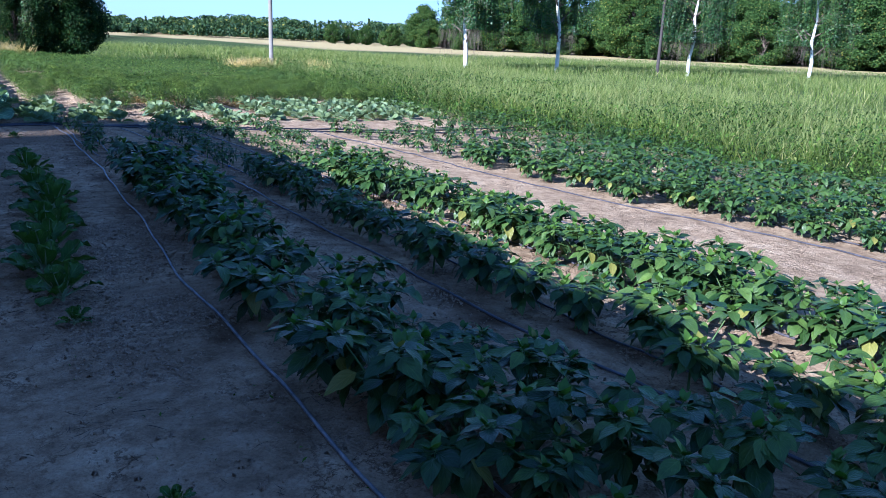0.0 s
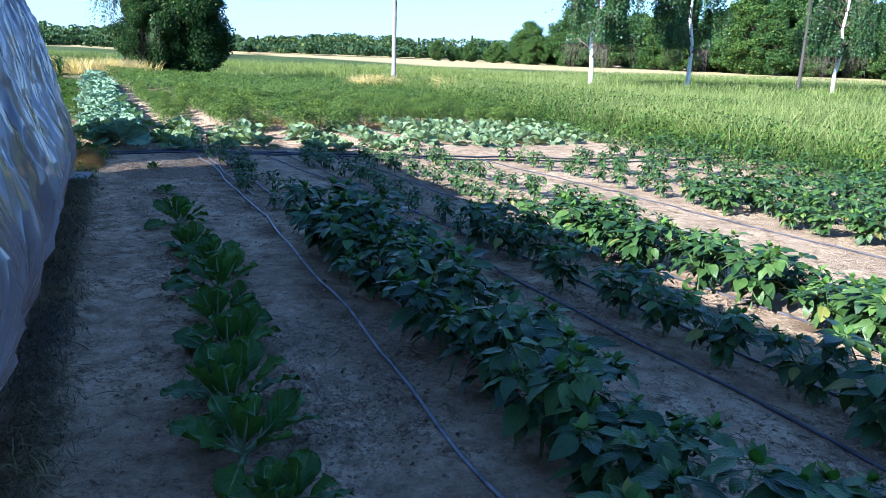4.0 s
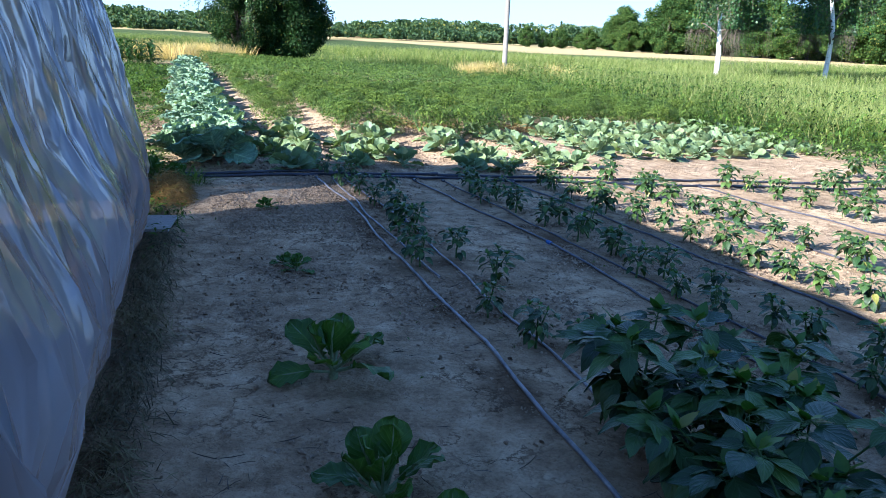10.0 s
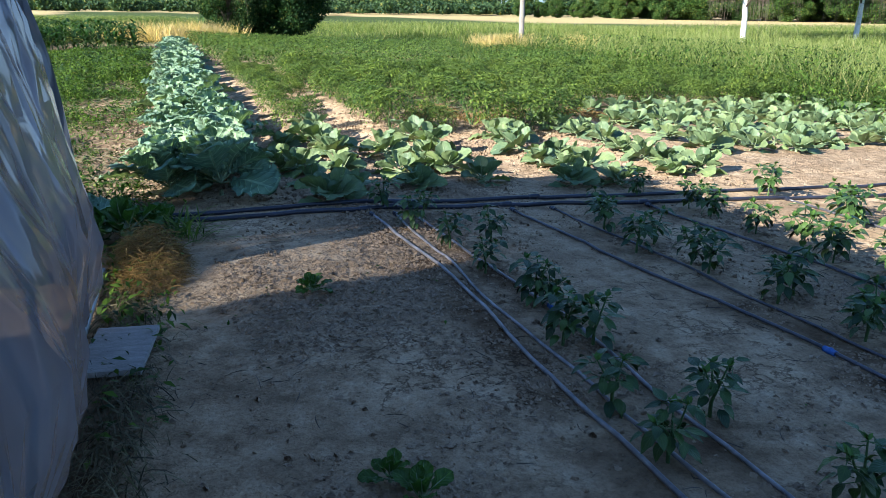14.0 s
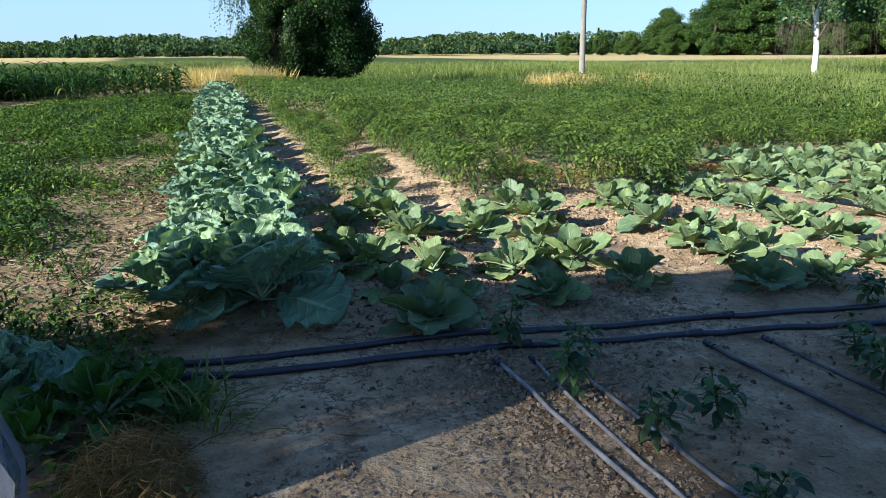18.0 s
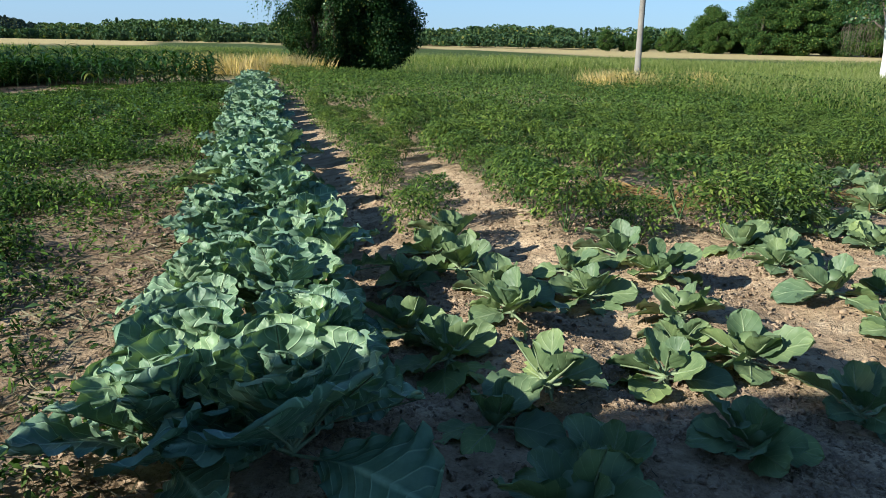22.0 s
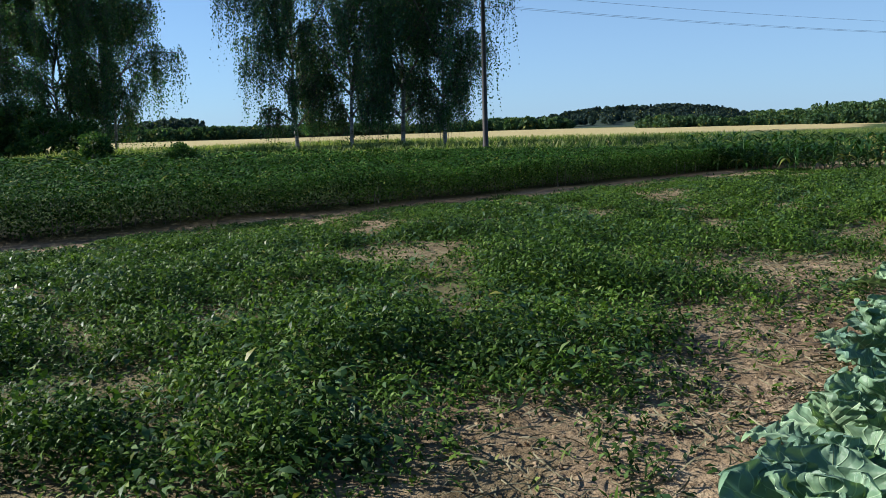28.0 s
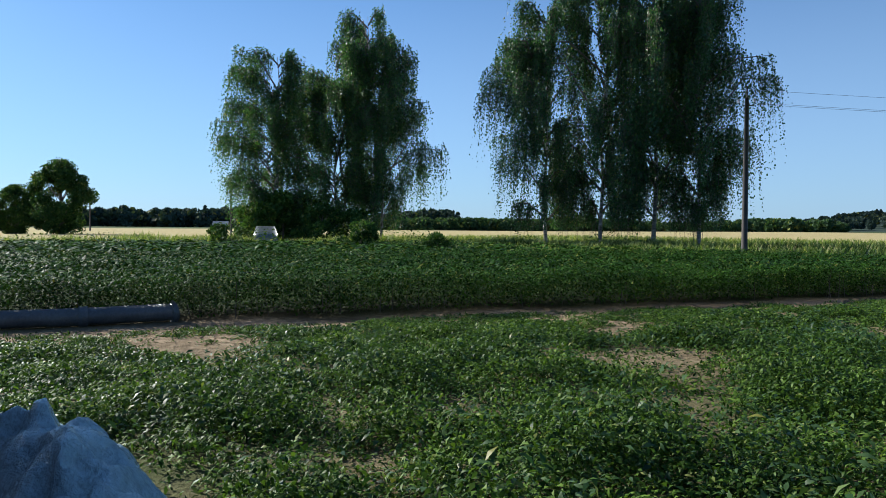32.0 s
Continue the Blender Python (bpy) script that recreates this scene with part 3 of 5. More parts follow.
def build_ground():
    xs, ys = axis_lines(-2.2, 7.0, 0.065, 2600), axis_lines(1.0, 22.0, 0.075, 2600)
    X, Y = np.meshgrid(xs, ys, indexing="ij")
    Z = gz(X, Y) + relief(X, Y)
    d = np.hypot(X, Y - 10)
    Z = Z + np.clip((d - 60) / 200, 0, 1) * 0.5 * fbm(X, Y, 90, 2, 5)
    me = raw_mesh("ground", np.stack([X, Y, Z], -1), grid_quads(len(xs) - 1, len(ys) - 1), SOIL)
    wob = 0.8 * fbm(X, Y, 2.5, 3, 11)
    edge = 12.4 + 0.5 * np.clip(9 - Y, 0, 20) + wob
    green = np.clip((X - edge) * 1.2, 0, 1)
    green = np.maximum(green, np.clip((Y - 42 + wob) * 0.4, 0, 1))
    crop = np.clip((-11.9 + 0.29 * (Y - 16) - X) * 2.5, 0, 1) * (Y > 6)
    green = np.maximum(green, np.maximum(crop, np.clip((-14.5 - X + wob) * 0.7, 0, 1)))
    green = np.maximum(green, np.clip((-4 - Y + wob) * 0.5, 0, 1))
    weeds = ((X < -0.9) & (Y > 15)) * np.clip((X + 11.9 - 0.29 * (Y - 16)) / 6 - 0.25, 0, 1) * np.clip(0.25 + 0.5 * fbm(X, Y, 1.2, 3, 21) + np.clip((-1.6 - X) * 0.2, 0, 0.45), 0, 0.85)
    green = np.maximum(green, weeds)
    bearing = np.arctan2(X, Y - 10)
    start = np.where(bearing > -0.1, 240 - 125 * np.clip((bearing - 0.1) / 0.35, 0, 1), np.where(bearing < -0.35, 62, 125))
    ripe = np.clip((d - start) / 8, 0, 1) * np.clip((420 - d) / 40, 0, 1)
    dark_soil_and_shade = np.zeros_like(X)
    # Soil watered along the drip hoses.
    for k in range(5):
        o = np.abs(X - hose_x(k, Y) + 0.05)
        dark_soil_and_shade = np.maximum(dark_soil_and_shade, 0.95 * np.exp(-((o / 0.15) ** 2)) * np.clip(0.35 + 1.2 * fbm(X, Y, 0.5, 2, 31 + k), 0, 1) * (Y < 15.4))
    # Shade under the bean crop painted on the soil; the track's soil darker too.
    dark_soil_and_shade = np.maximum(dark_soil_and_shade, np.clip(crop + 0.45 * np.clip((-10.6 + 0.29 * (Y - 16) - X) * 2, 0, 1) * (Y > 6), 0, 1) * np.clip(X + 15.5 - 0.29 * (Y - 16), 0, 1))
    # Weed plot: soil a darker brown in uneven patches.
    plot = np.clip((Y - 15.5) * 2, 0, 1) * np.clip((0.2 - X) * 3, 0, 1) * (Y < 40)
    dark_soil_and_shade = np.maximum(dark_soil_and_shade, plot * np.clip(X + 10.5, 0, 1) * np.clip(0.45 + 0.5 * fbm(X, Y, 0.8, 3, 39), 0.0, 0.8))
    # Band along the film's foot: shade beneath the straw painted into the soil.
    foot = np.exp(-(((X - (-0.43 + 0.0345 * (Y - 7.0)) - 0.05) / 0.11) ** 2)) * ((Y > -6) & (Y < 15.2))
    dark_soil_and_shade = np.maximum(dark_soil_and_shade, foot * np.clip(0.75 + 0.6 * fbm(X, Y, 0.4, 2, 37), 0, 1))
    col = np.stack([green * (1 - ripe), ripe, dark_soil_and_shade, np.ones_like(X)], -1).astype(np.float32)
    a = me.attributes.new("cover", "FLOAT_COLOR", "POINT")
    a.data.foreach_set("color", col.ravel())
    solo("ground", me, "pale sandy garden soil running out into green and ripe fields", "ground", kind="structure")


build_ground()


# ---- the polytunnel ----
def tunnel_x(y):
    """Foot of the film wall beside the path."""
    return -0.43 + 0.0345 * (np.asarray(y, float) - 7.0)


TUN_W, TUN_H, TUN_END, TUN_START = 6.0, 3.4, 14.5, -6.0


def tunnel_profile(s):
    """Across the hoop, s from 0 at the path's side to 1 at the far foot: offset to the far side, and height."""
    th = np.pi * s
    c, n = np.cos(th), np.sin(th)
    off = TUN_W / 2 * (1 - np.sign(c) * np.abs(c) ** 0.72)
    h = TUN_H * n ** 0.78
    return off, h


def skew(off):
    """The end stands slantwise: the far side runs on further."""
    return 0.05 * off


def build_tunnel():
    tun = thing("polytunnel", "long polytunnel in wrinkled milky plastic film beside the beds", "greenhouse", at=(0, 0, 0))
    S, Yv = np.linspace(0, 1, 81), np.arange(TUN_START, TUN_END + 0.01, 0.05)
    s, y = np.meshgrid(S, Yv, indexing="ij")
    off, h = tunnel_profile(s)
    sag = 0.05 * np.cos(2 * np.pi * y / 1.5) * np.sin(np.pi * s) ** 0.5
    pleat = 0.06 * (1 - 3.0 * np.abs(fbm(y + 0.35 * h, h * 0.12, 0.5, 3, 41))) + 0.05 * fbm(y - 0.3 * h, h * 0.3, 0.9, 2, 42) + 0.035 * fbm(y + 0.8 * h, h * 1.2, 0.45, 3, 43)
    belly = 0.16 * np.exp(-(((h - 0.62) / 0.4) ** 2)) * (off < 2) * np.clip((14.4 - y) / 2.5, 0, 1)
    tuck = 0.1 * np.clip(1 - h / 0.25, 0, 1) * (off < 2)
    out = sag * 0.5 + pleat + belly - tuck - 0.22 * np.clip((y - 13.2) / 1.4, 0, 1) * np.clip(h / 0.8, 0, 1) * (off < 2)
    x = tunnel_x(y) - off - 0.05 + out * np.where(off < TUN_W / 2, 1, -1) * np.clip(np.abs(off - TUN_W / 2) / (TUN_W / 2) * 1.4, 0, 1)
    z = gz(x, y) + h + 0.0 + (sag + pleat) * 0.6 * np.sin(np.pi * s)
    z = np.where(h < 0.02, -0.01, z)
    quads = grid_quads(len(S) - 1, len(Yv) - 1)
    ye = y + skew(off) * np.clip((y - 10) / 4.5, 0, 1)
    fy, fo, fh = y.ravel()[quads].mean(1), tunnel_profile(s)[0].ravel()[quads].mean(1), tunnel_profile(s)[1].ravel()[quads].mean(1)
    # Unseen roof gap and clearer wall strip, added to let sun reach the path.
    sun_gap = (fo > 4.0) & (fh > 2.2) & (fy > 12.1) & (fy < 13.15)
    sun_strip = (fo < 1.2) & (fh < 1.3) & (fy > 13.5)
    keep = ~sun_gap
    part("film", raw_mesh("film", np.stack([x, ye, z], -1), quads[keep], [FILM, FILM_CLEAR], None, True, sun_strip[keep].astype(int)), tun, "milky wrinkled greenhouse film")
    ss = np.linspace(0, 1, 33)
    for yy in np.arange(TUN_START + 0.2, TUN_END, 1.45):
        off, h = tunnel_profile(ss)
        pts = np.stack([tunnel_x(yy) - 0.09 - 0.05 - off * (1 - 0.12 / TUN_W), yy + skew(off) * np.clip((yy - 10) / 4.5, 0, 1), h * 0.975], -1)
        part("hoop", raw_mesh("hoop", *tube(pts, 0.018, 6), METAL_TUBE), tun, "galvanised tube hoop")
    # closed end sheets, drawn in folds
    for yy, nm in ((TUN_END - 0.03, "end_film"), (TUN_START + 0.03, "end_film")):
        a = np.linspace(0, 1, 60)
        off, h = tunnel_profile(a)
        k = np.linspace(0, 1, 16)
        X = (tunnel_x(yy) - 0.09 - off[:, None] * 0.985 - 0.02) * np.ones_like(k)[None]
        Z = h[:, None] * k[None] * 0.985
        Y = yy + skew(off)[:, None] * (yy > 0) + 0.05 * np.sin(a[:, None] * 90) * (1 - k[None] * 0.4) + 0.06 * fbm(X, Z, 0.5, 3, 44)
        part(nm, raw_mesh(nm, np.stack([X, Y - 0.08, Z], -1), grid_quads(59, 15), FILM), tun, "gathered film closing the tunnel's end")
    rail = np.array([[tunnel_x(yy) + 0.02 - 0.1, yy, 0.03] for yy in np.linspace(TUN_START, TUN_END, 20)])
    part("ground_rail", raw_mesh("ground_rail", *tube(rail, 0.02, 6), METAL_TUBE), tun)
    # loose end of the film lying in a heap before the end wall
    u, w = np.linspace(0, 1, 60), np.linspace(0, 1, 30)
    U, Wm = np.meshgrid(u, w, indexing="ij")
    hx = -2.15 - 2.2 * U
    prof = np.sin(np.pi * np.clip(Wm, 0, 1)) ** 0.7
    top = (0.24 + 0.24 * np.clip(U * 2.0, 0, 1)) * (1 - np.clip(U - 0.85, 0, 1) * 3)
    hz = top * prof * np.clip(U * 6, 0, 1) + (0.2 * (0.5 - np.abs(fbm(hx * 1.2, Wm * 1.4, 0.5, 2, 46)) * 2) + 0.07 * fbm(hx, Wm, 0.16, 3, 48)) * prof * np.clip(U * 5, 0, 1)
    hy = 14.7 + 0.95 * Wm + 0.1 * fbm(hx, Wm * 2, 0.6, 3, 47) + 0.15 * U
    solo("crumpled_sheet", raw_mesh("crumpled_sheet", np.stack([hx, hy, np.maximum(hz, 0.0)], -1), grid_quads(59, 29), FILM_PALE), "crumpled heap of pale plastic film at the tunnel's end", "plastic film")


build_tunnel()
loose_pipe = thing("plastic_pipe", "thin white plastic pipe lying beside the film", "pipe")
part("tube", raw_mesh("tube", *tube([(-3.75, 15.62, 0.05), (-3.2, 15.66, 0.04), (-2.6, 15.73, 0.02)], 0.016, 8), WHITE_PIPE), loose_pipe)


# ---- irrigation ----
def build_irrigation():
    for k in range(len(HOSE_ROWS)):
        ys = np.arange(-1.5, 15.42, 0.16)
        xs = hose_x(k, ys)
        if k in (1, 3, 10):
            ys = ys[ys > (11.5 if k == 10 else 2.0)]
            xs = hose_x(k, ys)
        rad = 0.0082 if k in (1, 3, 10) else 0.0098
        zs = gz(xs, ys) + relief(xs, ys) + rad * 0.9 + 0.006 * np.abs(np.sin(ys * 1.7 + k))
        hose = thing("drip_hose", "thin dark drip hose lying along a pepper row on the soil", "irrigation hose", "drip hoses along the rows")
        part("hose", raw_mesh("hose", *tube(np.stack([xs, ys, zs], -1), rad, 8), HOSE_DUSTY if k in (0, 1, 10) else HOSE), hose)
        for yc in {0: (15.3,), 1: (13.3, 15.3), 2: (12.5, 15.3), 3: (10.7, 15.3)}.get(k, (15.3,)):
            xc = float(hose_x(k, yc))
            zc = float(gz(xc, yc) + relief(np.array(xc), np.array(yc))) + rad
            pts = np.array([[xc, yc - 0.035, zc], [xc, yc - 0.012, zc], [xc, yc, zc], [xc, yc + 0.012, zc], [xc, yc + 0.035, zc]])
            part("connector", raw_mesh("connector", *tube(pts, [0.016, 0.017, 0.021, 0.017, 0.016], 8), BLUE if yc < 15 else PIPE), hose, "small plastic hose connector")
    for nm, off, r, x0, x1 in (("supply_pipe", 0.0, 0.0165, -0.9, 14.0), ("supply_pipe", -0.24, 0.0165, -0.2, 14.0)):
        xs = np.arange(x0, x1, 0.2)
        ys = 15.65 + off * np.clip(0.6 + xs * 0.13, 0.4, 1.2) + 0.2 * np.exp(-((xs + 0.6) / 0.8) ** 2) + 0.012 * np.sin(xs * 1.3 + off * 9) + np.where(xs > 4, (xs - 4) * 0.02 * (1 if off == 0 else -0.5), 0)
        zs = gz(xs, ys) + relief(xs, ys) + r
        pipe = thing(nm, "black plastic supply pipe lying across the head of the beds", "irrigation pipe", "supply pipes", at=(0, 0, 0))
        part("pipe", raw_mesh("pipe", *tube(np.stack([xs, ys, zs], -1), r, 10), PIPE), pipe)
        for k in range(len(HOSE_ROWS)):
            if off and k % 2 == 0 or not off and k % 2:
                xc = float(hose_x(k, 15.4))
                i = int(np.argmin(np.abs(xs - xc)))
                pts = np.array([[xc + dx, ys[i], zs[i]] for dx in (-0.05, -0.02, 0.02, 0.05)])
                part("tee", raw_mesh("tee", *tube(pts, [r + 0.002, r + 0.005, r + 0.005, r + 0.002], 8), PIPE), pipe)


build_irrigation()


# ---- crops ----
def tilt_leaves(pile, tmpl, pos, yaw, pitch, size, slot=0, roll=None, r=rng):
    pile.many(*tmpl, rot_mats(pos, yaw, pitch, r.uniform(-0.35, 0.35, len(pos)) if roll is None else roll, size), slot)


def pepper_proto(name, h, lush, seed, spread=1.0):
    """Pepper: forked stems, each ending in a whorl of broad flat pointed leaves round a tuft of young ones."""
    r = np.random.default_rng(seed)
    root = thing("pepper_plant", "", "pepper plant")
    st, fo = Pile(), Pile()
    leaf = [blade(1, 0.62, 6, 4, 1.0, 0.16, c, 0.26, 0.02, seed=k) for k, c in enumerate((0.2, 0.5, 0.9))]
    st.add(*tube([(0, 0, -0.03), (0.005, 0.0, h * 0.25), (0, 0.01, h * 0.42)], [0.009, 0.008, 0.007], 5))
    tips = int(3 + 2 * lush)
    for k in range(tips):
        a = 2 * np.pi * k / tips + r.uniform(-0.4, 0.4)
        reach = h * r.uniform(0.2, 0.42) * spread
        tip = np.array([np.cos(a) * reach, np.sin(a) * reach, h * r.uniform(0.68, 1.0)])
        mid = np.array([tip[0] * 0.5, tip[1] * 0.5, h * 0.58])
        st.add(*tube([(0, 0.01, h * 0.38), mid, tip], [0.006, 0.005, 0.003], 5))
        for p, m, sz, lo, hi in ((tip, 7 + int(2 * lush), 1.0, -0.35, 0.3), (mid, 5 + int(lush), 1.1, -0.7, 0.05)):
            yaw = a + np.linspace(0, 2 * np.pi, m, endpoint=False) + r.uniform(-0.4, 0.4, m)
            pos = p + r.normal(0, 0.012, (m, 3)) - np.array([0, 0, 1]) * r.uniform(0, 0.1, (m, 1)) * h
            stalk = np.stack([-np.sin(yaw), np.cos(yaw), 0 * yaw], -1) * (0.03 + 0.02 * r.random((m, 1)))
            for b0, b1 in zip(pos, pos + stalk):
                st.add(*tube([b0, b1], [0.0022, 0.0018], 3, False))
            for j in range(m):
                tilt_leaves(fo, leaf[int(r.integers(3))], (pos + stalk)[j:j + 1], yaw[j], r.uniform(lo, hi), sz * h * r.uniform(0.2, 0.34), r=r)
        m = 5
        tilt_leaves(fo, leaf[0], np.repeat(tip[None], m, 0), r.uniform(0, 6.28, m), r.uniform(0.5, 1.2, m), h * r.uniform(0.1, 0.18, m), 1, r=r)
    m = int(5 + 5 * lush)
    yaw = r.uniform(0, 6.28, m)
    pos = np.stack([-np.sin(yaw) * 0.05, np.cos(yaw) * 0.05, h * r.uniform(0.22, 0.5, m)], -1)
    tilt_leaves(fo, leaf[2], pos, yaw, r.uniform(-0.6, 0.1, m), h * r.uniform(0.26, 0.36, m), r=r)
    part("stem", st.mesh("pepper_stem", PEPPER_STEM), root)
    part("foliage", fo.mesh("pepper_foliage", [PEPPER, PEPPER_YOUNG]), root)
    return root


protos = {}


def plant(kind, k, label, group, x, y, rz, scale=1.0, dz=0.0):
    """A copy of a prototype plant; the prototype itself is used for the first."""
    src, used = protos[kind][k]
    z = float(gz(x, y) + relief(np.array(float(x)), np.array(float(y)))) + dz
    m = pose(x, y, z, 0, 0, rz) @ Matrix.Scale(scale, 4)
    if not used:
        protos[kind][k][1] = True
        src.matrix_basis = m
        ob = src
    else:
        ob = copy_thing(src, Matrix.Identity(4))
        ob.matrix_basis = m
    return tagged(ob, label, "", group)


protos["big"] = [[pepper_proto("big", 0.5, 1.5, 100 + k, 1.25), False] for k in range(5)]
protos["mid"] = [[pepper_proto("mid", 0.38, 0.8, 120 + k), False] for k in range(4)]
protos["small"] = [[pepper_proto("small", 0.27, 0.0, 140 + k, 0.7), False] for k in range(4)]


def pepper_row(x_of, y0, y1, step, kind, scale, jitter=0.08, skip=0.04):
    y = y0
    word = {"big": "bushy dark green pepper plant with broad drooping leaves", "mid": "leafy green pepper plant in the bed", "small": "small thin young pepper plant in dry soil"}[kind]
    while y < y1:
        if rng.random() > skip:
            plant(kind, int(rng.integers(len(protos[kind]))), word, "pepper plants in rows", float(x_of(y)) + rng.normal(0, jitter), y + rng.normal(0, 0.05), rng.uniform(0, 360), scale * rng.uniform(0.82, 1.15))
        y += step


pepper_row(lambda y: hose_x(0, y) + 0.32, 1.2, 9.1, 0.55, "big", 0.95)
pepper_row(lambda y: hose_x(0, y) + 0.62, 1.4, 9.0, 0.62, "big", 0.85)
pepper_row(lambda y: hose_x(0, y) + 0.17, 9.9, 15.6, 0.5, "small", 0.88, skip=0.12)
pepper_row(lambda y: hose_x(1, y) + 0.1, 9.8, 15.5, 0.6, "small", 0.9, skip=0.12)
for x, y, s in ((1.78, 9.45, 1.1), (2.08, 9.25, 1.05), (1.72, 8.9, 1.05), (1.8, 2.75, 0.9), (2.05, 2.35, 0.95), (2.25, 1.95, 0.9), (2.3, 2.6, 0.85), (2.6, 1.7, 0.95), (2.05, 3.1, 0.8), (2.75, 1.25, 0.9)):
    plant("big", int(rng.integers(5)), "bushy dark green pepper plant with broad drooping leaves", "pepper plants in rows", x, y, rng.uniform(0, 360), s)
pepper_row(lambda y: hose_x(2, y) + 0.3, 0.6, 9.3, 0.5, "big", 0.9, 0.1)
pepper_row(lambda y: hose_x(2, y) + 0.32, 9.6, 15.4, 0.5, "small", 0.92, skip=0.12)
pepper_row(lambda y: hose_x(3, y) + 0.22, 9.4, 15.4, 0.55, "small", 1.0)
pepper_row(lambda y: hose_x(4, y) - 0.15, 0.6, 9.6, 0.34, "big", 0.9)
pepper_row(lambda y: hose_x(4, y) + 0.3, 0.8, 9.5, 0.4, "big", 0.82)
pepper_row(lambda y: hose_x(4, y) + 0.25, 9.9, 15.8, 0.38, "mid", 0.72)
pepper_row(lambda y: hose_x(5, y) - 0.1, 9.4, 15.6, 0.36, "mid", 0.75)
# close rows beyond the open strip, thinning out towards the pipes
for off, kind, size in ((0.5, "big", 0.82), (1.05, "big", 0.85), (1.65, "mid", 1.1), (2.3, "mid", 1.15), (3.0, "mid", 1.15), (3.7, "mid", 1.15)):
    pepper_row(lambda y: hose_x(6, y) + off, 3.4 + 0.4 * off, 11.2, 0.42, kind, size, 0.12)
pepper_row(lambda y: hose_x(6, y) + 0.45, 11.3, 15.5, 0.4, "mid", 0.85)
pepper_row(lambda y: hose_x(7, y) - 0.2, 11.3, 15.5, 0.4, "mid", 0.9)
pepper_row(lambda y: hose_x(8, y) - 0.2, 11.3, 16.5, 0.44, "mid", 0.95)
pepper_row(lambda y: hose_x(9, y) - 0.2, 11.0, 17.0, 0.48, "mid", 1.0)
pepper_row(lambda y: 12.9 + 0 * y, 10.0, 18.0, 0.5, "mid", 1.0)


def rosette_proto(name, leaves, h, seed, mat, tip, ruffle, upright, wide, heart=True, lobe=0.0, nu=10, nv=8, low=0.1, stalked=0.28, loose=0.0, waves=21):
    """A brassica or beet: stem, broad ribbed leaves, each a part, opening outwards."""
    r = np.random.default_rng(seed)
    root = thing(name, "", name.replace("_", " "))
    part("stalk", raw_mesh("stalk", *tube([(0, 0, -0.05), (0, 0, 0.02), (0.005, 0, 0.05)], [0.018, 0.018, 0.014], 6), RIB), root)
    for k in range(leaves):
        f = k / max(1, leaves - 1)
        a = k * 2.4 + r.uniform(-0.25, 0.25)
        length = h * (0.95 - 0.35 * f) * r.uniform(0.85, 1.15)
        up = upright * (0.38 + 0.72 * f) + r.uniform(-0.12, 0.12) - loose * r.uniform(0, 1.0) * (1 - 0.5 * f)
        v, q = blade(length, length * wide, nu, nv, tip, -0.05 + 0.2 * f, 0.62 - 1.1 * f + r.uniform(-0.2, 0.3), 0.25, ruffle * length, 0.08 + 0.14 * f, seed * 50 + k, 0.16, lobe, waves)
        stalk = length * stalked
        v = v + np.array([0, stalk, 0])
        rib_v, rib_q = tube([(0, 0, 0), (0, stalk, -0.002)] + [(0, *v[(i * (nv + 1)) + nv // 2][1:] + np.array([0, -0.002])) for i in (3, 6, nu - 1)], [0.008, 0.007, 0.005, 0.004, 0.002], 4)
        pl = Pile()
        m = rot_mats([(0, 0, low * h + 0.12 * h * f)], a, up, r.uniform(-0.25, 0.25) * (1 + 2.2 * loose), 1.0)
        pl.many(v, q, m, 0), pl.many(rib_v, rib_q, m, 1)
        part("leaf", pl.mesh("leaf", [mat, RIB]), root)
    if heart:
        pl = Pile()
        n, mm = 9, 8
        u, w = np.meshgrid(np.linspace(0.0, np.pi, n), np.linspace(0, 2 * np.pi, mm + 1), indexing="ij")
        rad = h * 0.26 * (1 + 0.08 * np.sin(3 * w + 2 * u))
        v = np.stack([rad * np.sin(u) * np.cos(w), rad * np.sin(u) * np.sin(w), 0.16 * h / 0.35 + rad * 0.95 * -np.cos(u) * -1], -1)
        pl.add(v.reshape(-1, 3), grid_quads(n - 1, mm))
        part("heart", pl.mesh("heart", mat), root)
    return root


protos["cabbage"] = [[rosette_proto("cabbage_plant", 11 + k, 0.24, 300 + k, CABBAGE, -1.0, 0.05, 0.95, 0.82 + 0.04 * k, k % 2 == 0, 0.03, 10, 8, 0.1, 0.4, 0.85), False] for k in range(5)]
protos["cauli"] = [[rosette_proto("cauliflower_plant", 19, 0.4, 320 + k, CAULI, 0.0, 0.052, 1.6, 0.88, False, 0.1, 30, 10, 0.22, loose=0.35, waves=40), False] for k in range(5)]
protos["cauli_head"] = [[rosette_proto("cauliflower_plant", 21, 0.47, 330 + k, CAULI, 0.0, 0.045, 1.5, 0.95, False, 0.09, 32, 12, 0.22, loose=0.55, waves=40), False] for k in range(3)]
protos["beet"] = [[rosette_proto("beet_plant", 13, 0.22, 340 + k, BEET, 0.1, 0.07, 1.25, 0.78, False, 0.02, loose=0.4, stalked=0.45), False] for k in range(4)]


def rosettes(kind, rows, label, group, scale, jitter=0.05):
    for x, y in rows:
        plant(kind, int(rng.integers(len(protos[kind]))), label, group, x + rng.normal(0, jitter), y + rng.normal(0, jitter), rng.uniform(0, 360), scale * rng.uniform(0.85, 1.18))


